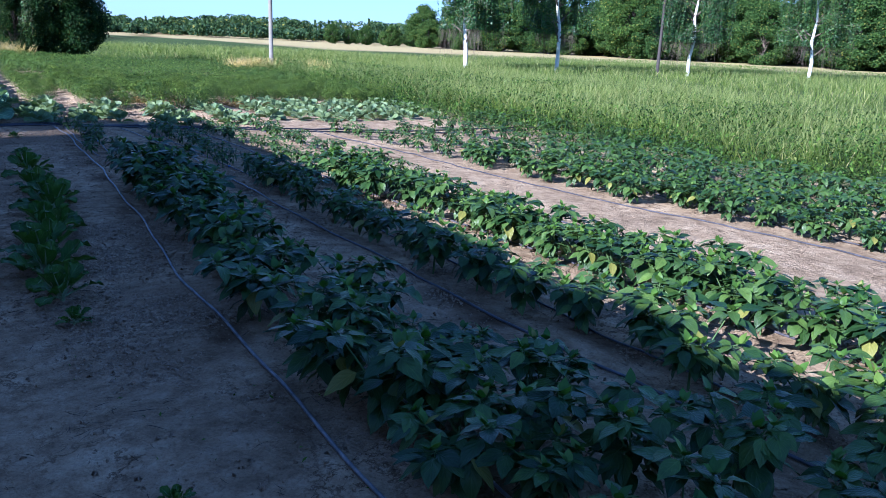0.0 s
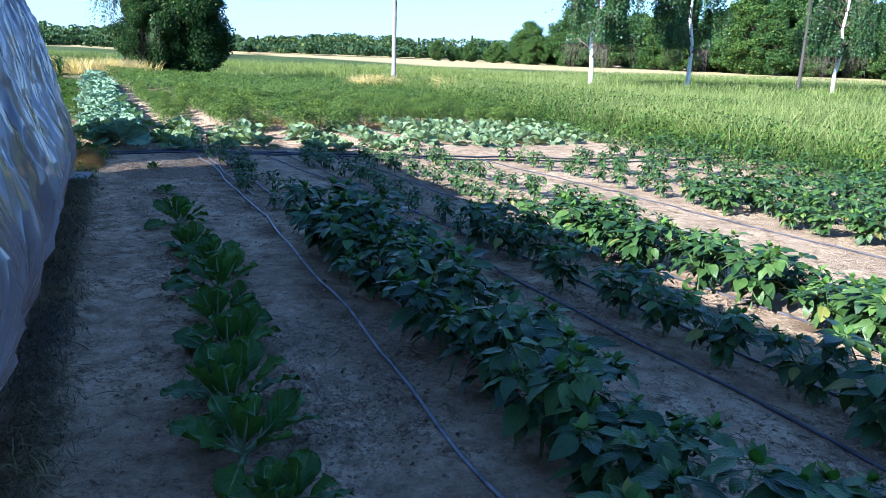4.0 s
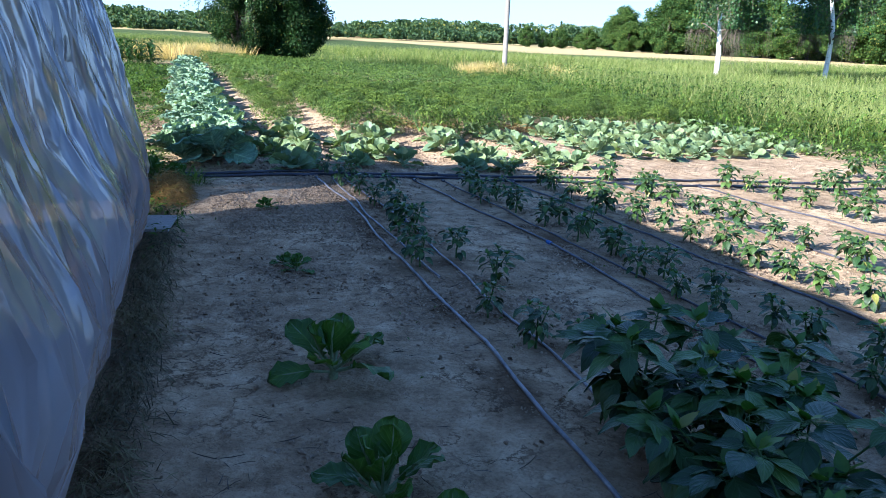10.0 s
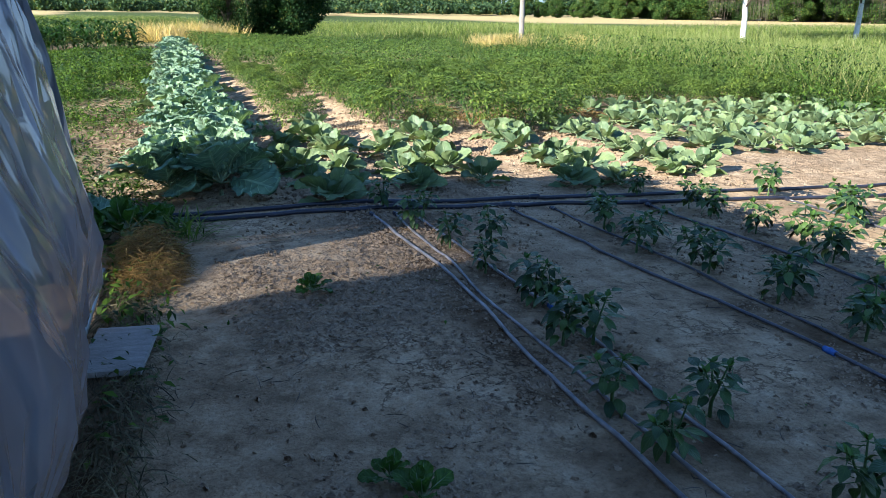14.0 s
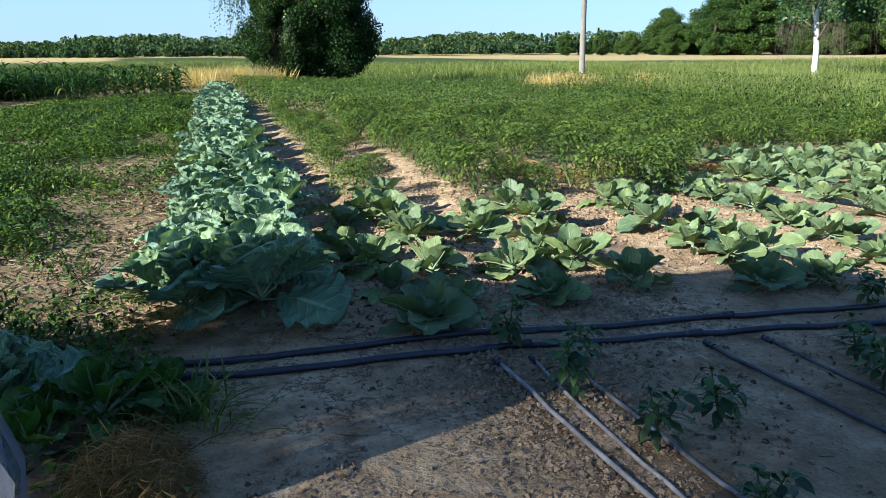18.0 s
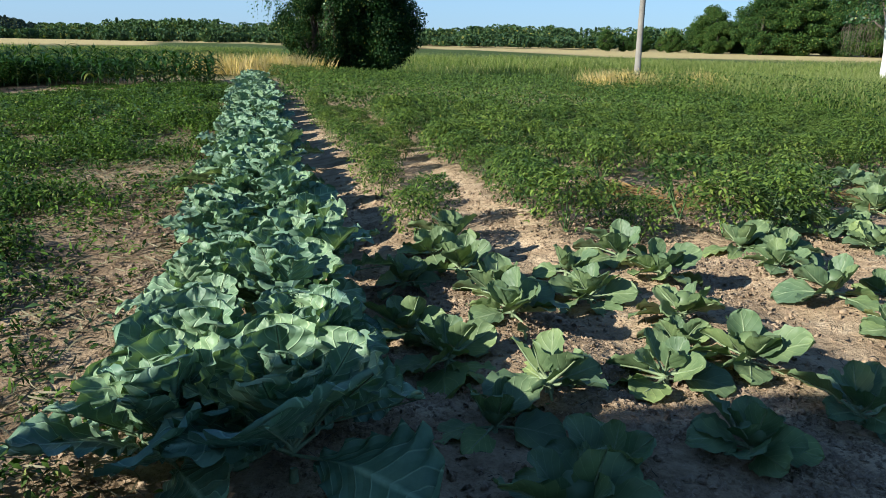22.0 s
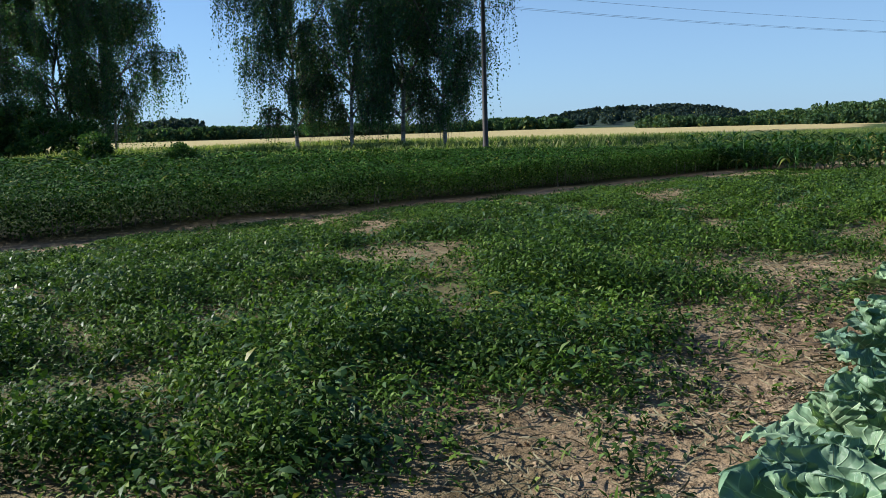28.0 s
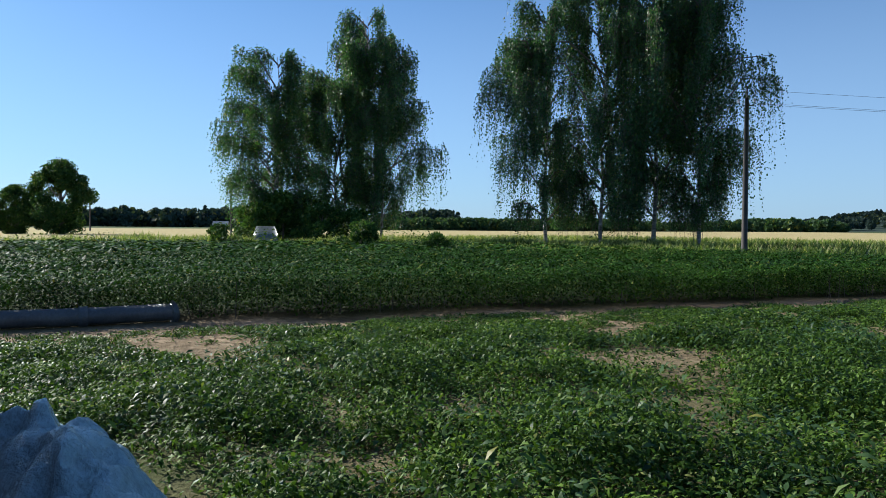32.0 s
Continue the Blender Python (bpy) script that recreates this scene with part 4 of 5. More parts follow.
# the double row of cauliflowers running away from the pipes
rosettes("cauli", [(0.22 + 0.012 * (y - 16), y) for y in np.arange(17.25, 39, 0.49)], "tall blue-green cauliflower with large upright wavy leaves", "cauliflowers in the long row", 0.88, 0.07)
rosettes("cauli", [(0.62 + 0.008 * (y - 16), y) for y in np.arange(17.1, 39, 0.51)], "tall blue-green cauliflower with large upright wavy leaves", "cauliflowers in the long row", 0.88, 0.07)
for i, (x, y, s) in enumerate(((0.14, 16.36, 0.85), (0.52, 16.28, 0.95), (0.22, 16.82, 0.8), (0.62, 16.78, 0.8))):
    plant("cauli_head", i % 3, "large dark blue-green cauliflower at the head of the row", "cauliflowers in the long row", x, y, rng.uniform(0, 360), s)
cab = []
for x0, y0, y1 in ((1.2, 16.02, 18.9), (2.3, 16.1, 18.4), (3.72, 16.05, 19.0), (5.0, 16.6, 20.2)):
    for y in np.arange(y0, y1, 0.56):
        cab += [(x0 + 0.06 * (y - y0), y), (x0 + 0.42 + 0.06 * (y - y0), y + 0.2)]
rosettes("cabbage", cab, "grey-green cabbage with spread outer leaves on sandy soil", "cabbages behind the pipes", 0.92, 0.08)
rosettes("cabbage", [(x + 0.15 * (y - 17), y) for x in np.arange(6.4, 11.2, 0.68) for y in np.arange(17.2 + 0.1 * x, 22.5, 0.52)], "pale grey-green cabbage in a close patch", "cabbages in the patch", 1.05, 0.08)
for x, y, s in ((0.57, 2.7, 0.32), (0.5, 4.93, 0.45), (0.49, 5.42, 0.95), (0.45, 5.95, 1.2), (0.47, 6.35, 1.3), (0.57, 7.0, 1.1), (0.6, 7.5, 1.2), (0.72, 8.15, 1.3),
                (0.75, 8.8, 0.95), (0.67, 9.28, 1.0), (0.7, 10.3, 1.2), (0.78, 11.96, 0.42), (0.72, 12.1, 0.35), (0.8, 13.86, 0.42)):
    plant("beet", int(rng.integers(4)), "leafy green beet plant in cracked dry soil", "beet plants beside the path", x, y, rng.uniform(0, 360), s * 1.02)


def bush_proto(name, h, rad, count, mat, seed, size):
    """A loose bushy herb: several stems and many small leaves."""
    r = np.random.default_rng(seed)
    root = thing(name, "", name.replace("_", " "))
    st, fo = Pile(), Pile()
    leaf = blade(1, 0.42, 3, 1, 0.9, 0.25, 0.6, 0.3)
    for k in range(7):
        a = r.uniform(0, 6.28)
        st.add(*tube([(0, 0, -0.03), (np.cos(a) * rad * 0.4, np.sin(a) * rad * 0.4, h * 0.6), (np.cos(a) * rad * 0.8, np.sin(a) * rad * 0.8, h * 0.85)], [0.007, 0.005, 0.003], 4))
    u = r.uniform(0, 1, count)
    a, hh = r.uniform(0, 6.28, count), h * (0.15 + 0.85 * u ** 0.6)
    rr = rad * np.sqrt(r.uniform(0.05, 1, count)) * np.sqrt(np.clip(1.15 - (hh / h) ** 3, 0.1, 1))
    pos = np.stack([np.cos(a) * rr, np.sin(a) * rr, hh], -1)
    tilt_leaves(fo, leaf, pos, a - np.pi / 2 + r.normal(0, 0.9, count), r.uniform(-0.5, 0.95, count), size * r.uniform(0.7, 1.3, count), r=r)
    part("stalk", st.mesh("potato_stalk", PEPPER_STEM), root)
    part("foliage", fo.mesh("foliage", mat), root)
    return root


protos["potato"] = [[bush_proto("potato_plant", 0.5, 0.35, 1150, POTATO, 400 + k, 0.055), False] for k in range(4)]
WITHERED = ((4.7, 20.8), (6.5, 21.1), (3.87, 20.9))
for row, x in enumerate([1.68, *np.arange(2.8, 12.6, 0.68)]):
    y = 19.25 + 0.2 * rng.random() + min(3.4, max(0, x - 5.0) * 1.3)
    while y < 29.5:
        bald = min(math.hypot(x - bx, y - by) for bx, by in WITHERED)
        if bald > 0.45 and rng.random() > 0.1 - 0.06 * (y > 23):
            small = 0.72 if row == 0 else 1.0
            plant("potato", int(rng.integers(4)), "bushy green potato plant in the planted field", "potato plants in the field", x + rng.normal(0, 0.1), y, rng.uniform(0, 360), small * rng.uniform(0.75, 1.18))
        y += (0.62 if y < 28 else 0.95) * rng.uniform(0.85, 1.2)

for y in np.arange(23.5, 29.4, 0.55):
    plant("potato", int(rng.integers(4)), "small green potato plant between two rows", "potato plants in the field", 2.25 + rng.normal(0, 0.12), float(y), rng.uniform(0, 360), rng.uniform(0.45, 0.7))


def potato_field():
    """The far part of the field, where plants run together."""
    r = np.random.default_rng(430)
    p = Pile()
    leaf = blade(1, 0.6, 2, 1, 0.8, 0.2, 0.5, 0.3)
    xs, ys = [], []
    for row, x in enumerate([1.68, 2.25, *np.arange(2.8, 13.2, 0.68)]):
        y = 29.3
        while y < 46:
            xs.append(x + r.normal(0, 0.1)), ys.append(y)
            y += 0.62
    xs, ys = np.repeat(xs, 120), np.repeat(ys, 120)
    k = len(xs)
    a, rr, hh = r.uniform(0, 6.28, k), 0.45 * np.sqrt(r.random(k)), 0.5 * r.random(k) ** 0.6
    x, y = xs + np.cos(a) * rr, ys + np.sin(a) * rr
    p.many(*leaf, rot_mats(np.stack([x, y, gz(x, y) + hh], -1), r.uniform(0, 6.28, k), r.uniform(-0.6, 0.6, k), r.uniform(-0.4, 0.4, k), r.uniform(0.06, 0.1, k)))
    solo("potato_field", p.mesh("potato_field", POTATO), "far rows of potato plants grown together", "potato plants", kind="stuff")


potato_field()


# ---- ground cover, grass ----
def scatter(name, label, category, mat, tmpl, x, y, h, size, seed, pitch=(-0.5, 0.7), roll=0.4):
    """Many small blades as one spread of cover."""
    r = np.random.default_rng(seed)
    k = len(x)
    p = Pile()
    pos = np.stack([x, y, gz(x, y) + relief(x, y) + h], -1)
    p.many(*tmpl, rot_mats(pos, r.uniform(0, 6.28, k), r.uniform(*pitch, k), r.uniform(-roll, roll, k), size))
    return solo(name, p.mesh(name, mat), label, category, kind="stuff")


def spread(n, x0, x1, y0, y1, seed, keep=None):
    r = np.random.default_rng(seed)
    x, y = r.uniform(x0, x1, n), r.uniform(y0, y1, n)
    if keep is not None:
        ok = keep(x, y, r)
        x, y = x[ok], y[ok]
    return x, y, r


def cover_density(x, y):
    bare = 0.55 * np.exp(-(((x + 0.7) / 0.62) ** 4)) * np.clip((23.5 - y) / 2, 0, 1) * (0.75 + 0.9 * fbm(x, y, 0.8, 2, 67)) + 0.8 * np.exp(-(((x + 1.2) / 0.8) ** 2 + ((y - 17.4) / 0.7) ** 2))
    bare = bare + (1.1 + 0.9 * fbm(x, y, 0.9, 2, 69)) * np.exp(-(((x + 7.4) / 2.5) ** 2 + ((y - 17.4) / 1.3) ** 2))
    bare = bare + 1.15 * np.exp(-(((x - hedge_line(y) - 0.45) / 0.5) ** 2))
    return np.clip(1.0 + 0.7 * fbm(x, y, 1.4, 3, 61) - bare + 0.4 * np.clip((-x - 1.2) / 2, 0, 1) * (1 - 0.7 * np.clip((-x - 6) / 3, 0, 1)), 0.03, 1)


def hedge_line(y):
    return -11.9 + (np.asarray(y, float) - 16) * 0.29


bean_leaf = blade(1, 0.6, 2, 1, 0.8, 0.2, 0.5, 0.3)
small_leaf = blade(1, 0.42, 2, 1, 0.85, 0.35, 0.7, 0.3)
lobed_leaf = blade(1, 0.55, 2, 1, 1.0, 0.4, 0.9, 0.25)
narrow_leaf = blade(1, 0.2, 3, 1, 1.0, 0.3, 0.8, 0.3)


def weed_clumps(name, label, mat, tmpl, centres, per, rad, height, size, seed, pitch):
    """Tufts of weeds, domed, of many sizes, thinning where the soil is bare."""
    r = np.random.default_rng(seed)
    cx, cy = r.uniform(-12, -0.1, centres), 15.4 + 23 * r.random(centres) ** 1.5
    ok = (cx > hedge_line(cy) + 0.5) & (r.random(centres) < cover_density(cx, cy)) & ~((cx < -1.9) & (cx > -4.6) & (cy < 16.1)) & ~((cx > -1.5) & (cy < 16.7) & (r.random(centres) < 0.6))
    cx, cy = cx[ok], cy[ok]
    big = r.uniform(0.4, 1.5, len(cx)) * (0.55 + 0.45 * cover_density(cx, cy)) * np.clip(1.0 + 2.2 * fbm(cx, cy, 0.7, 2, 68), 0.25, 2.0)
    tall = np.clip((cx - hedge_line(cy)) / 8, 0.12, 1)
    count = np.maximum(6, per * big ** 1.6).astype(int)
    x, y, s, tall = np.repeat(cx, count), np.repeat(cy, count), np.repeat(big, count), np.repeat(tall, count)
    k = len(x)
    a, q = r.uniform(0, 6.28, k), np.sqrt(r.random(k))
    x, y = x + np.cos(a) * q * rad * s, y + np.sin(a) * q * rad * s
    h = height * s * tall * (1 - 0.75 * q ** 2) * r.random(k) ** 0.6
    scatter(name, label, "weeds", mat, tmpl, x, y, h, size * r.uniform(0.6, 1.4, k) * (1 + np.hypot(x, y - 15) / 40), seed + 1, pitch, 0.7)


weed_clumps("broad_weeds", "tufts of broad-leaved green weeds on sandy soil", WEED, lobed_leaf, 4200, 80, 0.17, 0.22, 0.04, 210, (-0.5, 0.9))
weed_clumps("melon_vines", "creeping grey-green melon vines among the weeds", MELON, small_leaf, 900, 30, 0.3, 0.22, 0.07, 220, (-0.4, 0.6))
weed_clumps("grassy_weeds", "tufts of narrow grassy weeds", WEED, narrow_leaf, 3200, 44, 0.17, 0.1, 0.06, 230, (0.5, 1.4))
weed_clumps("low_weeds", "low creeping weeds close to the soil", WEED, small_leaf, 6500, 22, 0.34, 0.1, 0.046, 240, (-0.3, 0.5))
x, y, r = spread(14000, -2.6, 0.1, 15.6, 26, 77, lambda x, y, r: r.random(len(x)) < np.exp(-(((x + 0.8) / 0.8) ** 2)) * (0.4 + 0.6 * (fbm(x, y, 0.5, 2, 66) > 0)))
scatter("weed_litter", "withered weed stalks lying on bare soil", "dry weeds", TWIG_PALE, blade(1, 0.05, 5, 1, 1, 0, 1.2), x, y, r.uniform(0.0, 0.04, len(x)), r.uniform(0.06, 0.22, len(x)), 78, (-0.1, 0.6), 1.5)
# short weeds and crumbs among the beds
x, y, r = spread(2600, -0.1, 12.5, 0.5, 16, 79, lambda x, y, r: (fbm(x, y, 1.2, 2, 90) > 0.25) & (r.random(len(x)) < 0.8))
scatter("bed_weeds", "tiny sprouting weeds between the beds", "weeds", WEED, small_leaf, x, y, r.uniform(0, 0.03, len(x)), r.uniform(0.015, 0.04, len(x)), 81)
x, y, r = spread(60000, -2.0, 5.5, 0.5, 22, 82, lambda x, y, r: r.random(len(x)) < np.clip(0.3 + fbm(x, y, 0.9, 3, 91) + 0.5 * (y > 15.9) * (x > 0.9), 0, 1) * ((x > -0.2) | (y > 15.9)) * np.where((x < 0.32) & (y < 15.5), 0.25, 1))
clod = np.array([[1, 0, 0.1], [0.3, 0.9, 0], [-0.8, 0.5, 0.1], [-0.7, -0.6, 0], [0.4, -0.9, 0.1], [0.1, 0.1, 0.8], [0, 0, -0.4], [-0.2, 0.3, 0.7]]) * 0.5
clod_q = np.array([[0, 1, 7, 5], [1, 2, 3, 7], [3, 4, 5, 7], [4, 0, 5, 5], [0, 6, 2, 1], [2, 6, 4, 3]])
clod_q[3] = [4, 0, 5, 3]
scatter("soil_clods", "small dry crumbs and clods of sandy soil", "soil clods", CLOD, (clod, clod_q), x, y, r.uniform(0.0, 0.004, len(x)), (0.009 + 0.03 * r.random(len(x)) ** 3) * (1 + 0.4 * (y > 15.9)), 83, (-3, 3), 3)
# matted dry grass along the foot of the film
x, y, r = spread(150000, -0.75, 0.4, 1.0, 15.2, 84, lambda x, y, r: r.random(len(x)) < np.exp(-(((x - tunnel_x(y) - 0.1 - 0.06 * fbm(y, y * 0.2, 0.5, 2, 99)) / 0.11) ** 2)))
scatter("straw_mat", "matted dry grass lying along the film's foot", "dry grass", STRAW, blade(1, 0.03, 4, 1, 1, 0, 1.7), x, y, r.uniform(0.0, 0.05, len(x)), r.uniform(0.08, 0.24, len(x)), 85, (-0.15, 0.45))
x, y, r = spread(2500, -0.6, 0.2, 12.5, 15.6, 86, lambda x, y, r: r.random(len(x)) < np.exp(-(((x + 0.1) / 0.16) ** 2)) * (0.3 + 0.7 * (y > 13.6)))
scatter("path_side_weeds", "low green weeds among dry straw beside the film", "weeds", WEED, small_leaf, x, y, r.uniform(0, 0.1, len(x)), r.uniform(0.03, 0.08, len(x)), 87)
x, y, r = spread(48000, -0.4, 4.5, 0.5, 20, 104, lambda x, y, r: r.random(len(x)) < np.clip(2.4 * fbm(x, y, 0.5, 3, 105) - 0.05, 0.08, 1))
scatter("dark_twigs", "thin dark withered stalks strewn on the soil", "plant litter", TWIG, blade(1, 0.035, 4, 1, 1, 0, 0.9), x, y, r.uniform(0.002, 0.014, len(x)), 0.02 + 0.13 * r.random(len(x)) ** 2.5, 106, (-0.1, 0.3), 1.5)
x, y, r = spread(300000, -0.35, 4.6, 1.5, 19, 107, lambda x, y, r: r.random(len(x)) < np.clip(2.0 * fbm(x, y, 0.8, 3, 108) - 0.05 + 0.25 * (y > 15.9) + 0.35 * np.exp(-(((x - 0.6) / 0.25) ** 2)), 0.03, 1) * np.where((x < 0.32) & (y < 15.5), 0.3, 1))
crumb_v = np.array([[-0.5, -0.4, -0.1], [0.5, -0.35, -0.1], [0.1, 0.1, 0.45], [0.45, 0.5, -0.1], [-0.45, 0.45, -0.1]])
scatter("soil_crumbs", "fine dry crumbs lying in drifts on the soil", "soil crumbs", CLOD, (crumb_v, np.array([[0, 1, 3, 2], [3, 4, 0, 2]])), x, y, r.uniform(0.0, 0.003, len(x)), 0.009 + 0.026 * r.random(len(x)) ** 3, 109, (-0.5, 0.5), 0.5)
r = np.random.default_rng(88)
k = 6500
a, rr = r.uniform(0, 6.28, k), 0.25 * np.sqrt(r.random(k))
x, y = 0.0 + np.cos(a) * rr * 0.85, 14.55 + np.sin(a) * rr * 2.0
scatter("hay_clump", "rust-coloured clump of dry hay by the film", "dry hay", RUST_HAY, blade(1, 0.03, 4, 1, 1, 0, 1.8), x, y, 0.24 * np.clip(1 - (rr / 0.25) ** 2, 0, 1) * np.clip(0.8 + 0.8 * fbm(x, y, 0.2, 2, 92), 0.2, 1.3) * r.random(k), r.uniform(0.04, 0.13, k), 89, (-0.3, 1.3), 1.5)
k = 110
x, y = 0.2 + r.normal(0, 0.09, k), 15.15 + r.normal(0, 0.12, k)
scatter("grass_tuft", "fresh green grass tuft beside the hay", "grass tuft", GRASS, blade(1, 0.04, 5, 1, 1, 0.3, 1.1), x, y, 0 * x, r.uniform(0.15, 0.36, k), 93, (0.6, 1.4))
# broad-leaved plants before the end of the tunnel
for x, y, s in ((-0.5, 15.3, 0.72), (-0.78, 15.6, 0.6)):
    plant("cauli", int(rng.integers(4)), "large cauliflower plant beside the tunnel's end", "", x, y, rng.uniform(0, 360), s)
for x, y, s in ((-0.15, 15.2, 1.1), (-0.35, 15.0, 1.0), (0.05, 15.35, 0.8)):
    plant("beet", int(rng.integers(3)), "low leafy plant growing beside the dry hay", "", x, y, rng.uniform(0, 360), s)

for (cx, cy), sp in zip(WITHERED, (0.28, 0.28, 0.18)):
    r = np.random.default_rng(int(cx * 100))
    x, y = cx + r.normal(0, sp * 1.3, 900), cy + r.normal(0, sp, 900)
    scatter("withered_haulm", "brown withered potato haulm lying on the soil", "dry haulm", RUST_HAY, blade(1, 0.09, 3, 1, 1, 0, 0.8), x, y, r.uniform(0, 0.12, 900), r.uniform(0.06, 0.2, 900), int(cy * 10), (-0.3, 0.6), 1.0)
board = thing("board", "grey weathered board lying by the film", "board", at=(-0.1, 13.36, 0.035), rz=-9)
pl = Pile()
pl.add(*box(-0.15, 0.11, -0.24, 0.22, -0.012, 0.012))
part("plank", pl.mesh("plank", BOARD, False), board)

# tall grass to the right, thinning out with distance
def grass_edge(y):
    return 13.0 + 0.5 * np.clip(9 - y, 0, 20) + 0.8 * fbm(y, y * 0.3, 3.0, 2, 95)


stalk = blade(1, 0.028, 4, 1, 1.0, 0.2, 0.45)
for nm, n, box4, hh, wid, sd in (("tall_grass_near", 80000, (12, 27, 5, 42), (0.5, 1.0), 0.75, 1), ("tall_grass_far", 80000, (25, 75, 5, 75), (0.45, 0.85), 1.5, 2), ("tall_grass_beyond", 50000, (6, 40, 42, 90), (0.4, 0.85), 1.5, 3), ("meadow_far", 40000, (60, 115, 10, 100), (0.25, 0.45), 3.5, 4), ("meadow_west", 26000, (-75, -18, 34, 95), (0.45, 0.85), 3.5, 5), ("meadow_ahead", 34000, (-16, 14, 46, 110), (0.3, 0.6), 1.8, 6)):
    x, y, r = spread(n, *box4, 96 + sd, (lambda x, y, r: (x > grass_edge(y)) & (r.random(len(x)) < 0.5 + 0.6 * fbm(x, y, 2.2, 2, 97))) if sd < 5 else (lambda x, y, r: (y > hedge_line(y) * 0 + 34) & (r.random(len(x)) < 0.75)))
    st = stalk[0] * np.array([wid, 1, 1])
    scatter(nm, "tall pale green meadow grass", "tall grass", GRASS, (st, stalk[1]), x, y, 0 * x, r.uniform(*hh, len(x)), 110 + sd, (1.0, 1.5), 1.5)
x, y, r = spread(100000, 11.2, 21.0, 5, 42, 120, lambda x, y, r: (x < grass_edge(y) + 1.6 + 1.2 * fbm(x, y, 1.5, 2, 123)) | (r.random(len(x)) < np.clip(1.6 * fbm(x, y, 2.6, 2, 122), 0, 0.8)))
scatter("edge_weeds", "broad green weeds along the grass edge", "weeds", WEED, small_leaf, x, y, r.uniform(0, 0.85, len(x)) * np.clip((x - 10.6) / 3, 0.35, 1), r.uniform(0.07, 0.14, len(x)), 121)
for cx, cy, k, sp in ((13.6, 40.0, 1100, 0.6), (1.9, 46, 1000, 0.8), (-0.6, 45.5, 500, 0.9), (17.3, 40.5, 260, 0.2)):
    r = np.random.default_rng(int(cx * 7 + 300))
    k *= 2
    x, y = cx + r.normal(0, sp, k), cy + r.normal(0, 0.7, k)
    scatter("dry_grass_patch", "straw-coloured dry grass standing in the meadow", "dry grass", DRY, (stalk[0] * np.array([0.8, 1, 1]), stalk[1]), x, y, 0 * x, r.uniform(0.5, 1.05, k), 130, (1.0, 1.5), 1.5)


# the tall dark crop along the track
def build_crop():
    for band, n, d0, d1, size, sd in (("bean_crop_front", 150000, 0.0, 1.8, 0.06, 1), ("bean_crop", 150000, 1.7, 15.0, 0.1, 2), ("bean_crop_far", 20000, 14.0, 34.0, 0.3, 3)):
        r = np.random.default_rng(140 + sd)
        y, d = r.uniform(9, 45, n), d0 + (d1 - d0) * r.random(n) ** (1.0 if sd < 3 else 0.8)
        x = hedge_line(y) - d + 0.25 * fbm(y, d, 0.8, 2, 141)
        top = 0.68 + 0.14 * fbm(x, y, 1.1, 3, 142) - 0.1 * np.clip((y - 30) / 14, 0, 1)
        low = np.where(d < 0.35, 0.4, 0.04) if sd == 1 else 0.6
        h = top * (low + (1 - low) * r.random(n) ** 0.75)
        scatter(band, "dense dark green bean crop along the track", "crop plants", BEAN, bean_leaf, x, y, h, r.uniform(0.7, 1.3, n) * size, 143 + sd, (-0.6, 0.6))
    r = np.random.default_rng(150)
    p = Pile()
    for _ in range(160):
        y = r.uniform(9, 44)
        x = hedge_line(y) - r.uniform(0.1, 1.2)
        p.add(*tube([(x, y, -0.02), (x + r.normal(0, 0.05), y + r.normal(0, 0.05), 0.6)], [0.008, 0.004], 4))
    solo("bean_stems", p.mesh("bean_stems", TWIG), "upright green stems of the bean crop", "crop plants", kind="stuff")


build_crop()


x, y, r = spread(20000, 0, 1, 8, 62, 160)
x = hedge_line(y) - 35 - 5 * x + 2 * fbm(y, y * 0.4, 6.0, 2, 161)
scatter("rank_grass", "rank yellowing grass beyond the crop", "tall grass", GRASS, (stalk[0] * np.array([2.6, 1, 1]), stalk[1]), x, y, 0 * x, r.uniform(0.5, 1.0, len(x)) * np.clip(0.9 + 0.8 * fbm(x, y, 4.0, 2, 162), 0.4, 1.4), 163, (1.0, 1.5), 1.5)
x, y, r = spread(16000, 0, 1, 8, 62, 164, lambda x, y, r: fbm(x * 5, y, 3.0, 2, 165) > 0.05)
x = hedge_line(y) - 33.5 - 5 * x
scatter("rank_weeds", "bushy green weeds at the crop's far edge", "weeds", WEED, bean_leaf, x, y, r.random(len(x)) * 1.0 * np.clip(0.7 + 1.4 * fbm(x, y, 3.0, 2, 166), 0.2, 1.4), r.uniform(0.12, 0.24, len(x)), 167)

# ---- corn ----
def corn_proto(seed):
    r = np.random.default_rng(seed)
    root = thing("corn_plant", "", "corn plant")
    h = r.uniform(0.8, 1.1)
    part("stalk", raw_mesh("stalk", *tube([(0, 0, -0.05), (0.01, 0, h * 0.5), (0.03, 0.01, h)], [0.016, 0.013, 0.005], 5), PEPPER_STEM), root)
    p = Pile()
    for k in range(13):
        v, q = blade(1, 0.15, 7, 2, 1.0, 0.4, r.uniform(1.3, 2.2), 0.2, seed=k)
        p.many(v, q, rot_mats([(0, 0, h * (0.12 + 0.06 * k))], k * 2.9 + r.uniform(-0.4, 0.4), r.uniform(0.7, 1.1), 0, r.uniform(0.55, 0.8)))
    part("foliage", p.mesh("corn_foliage", CORN), root)
    return root


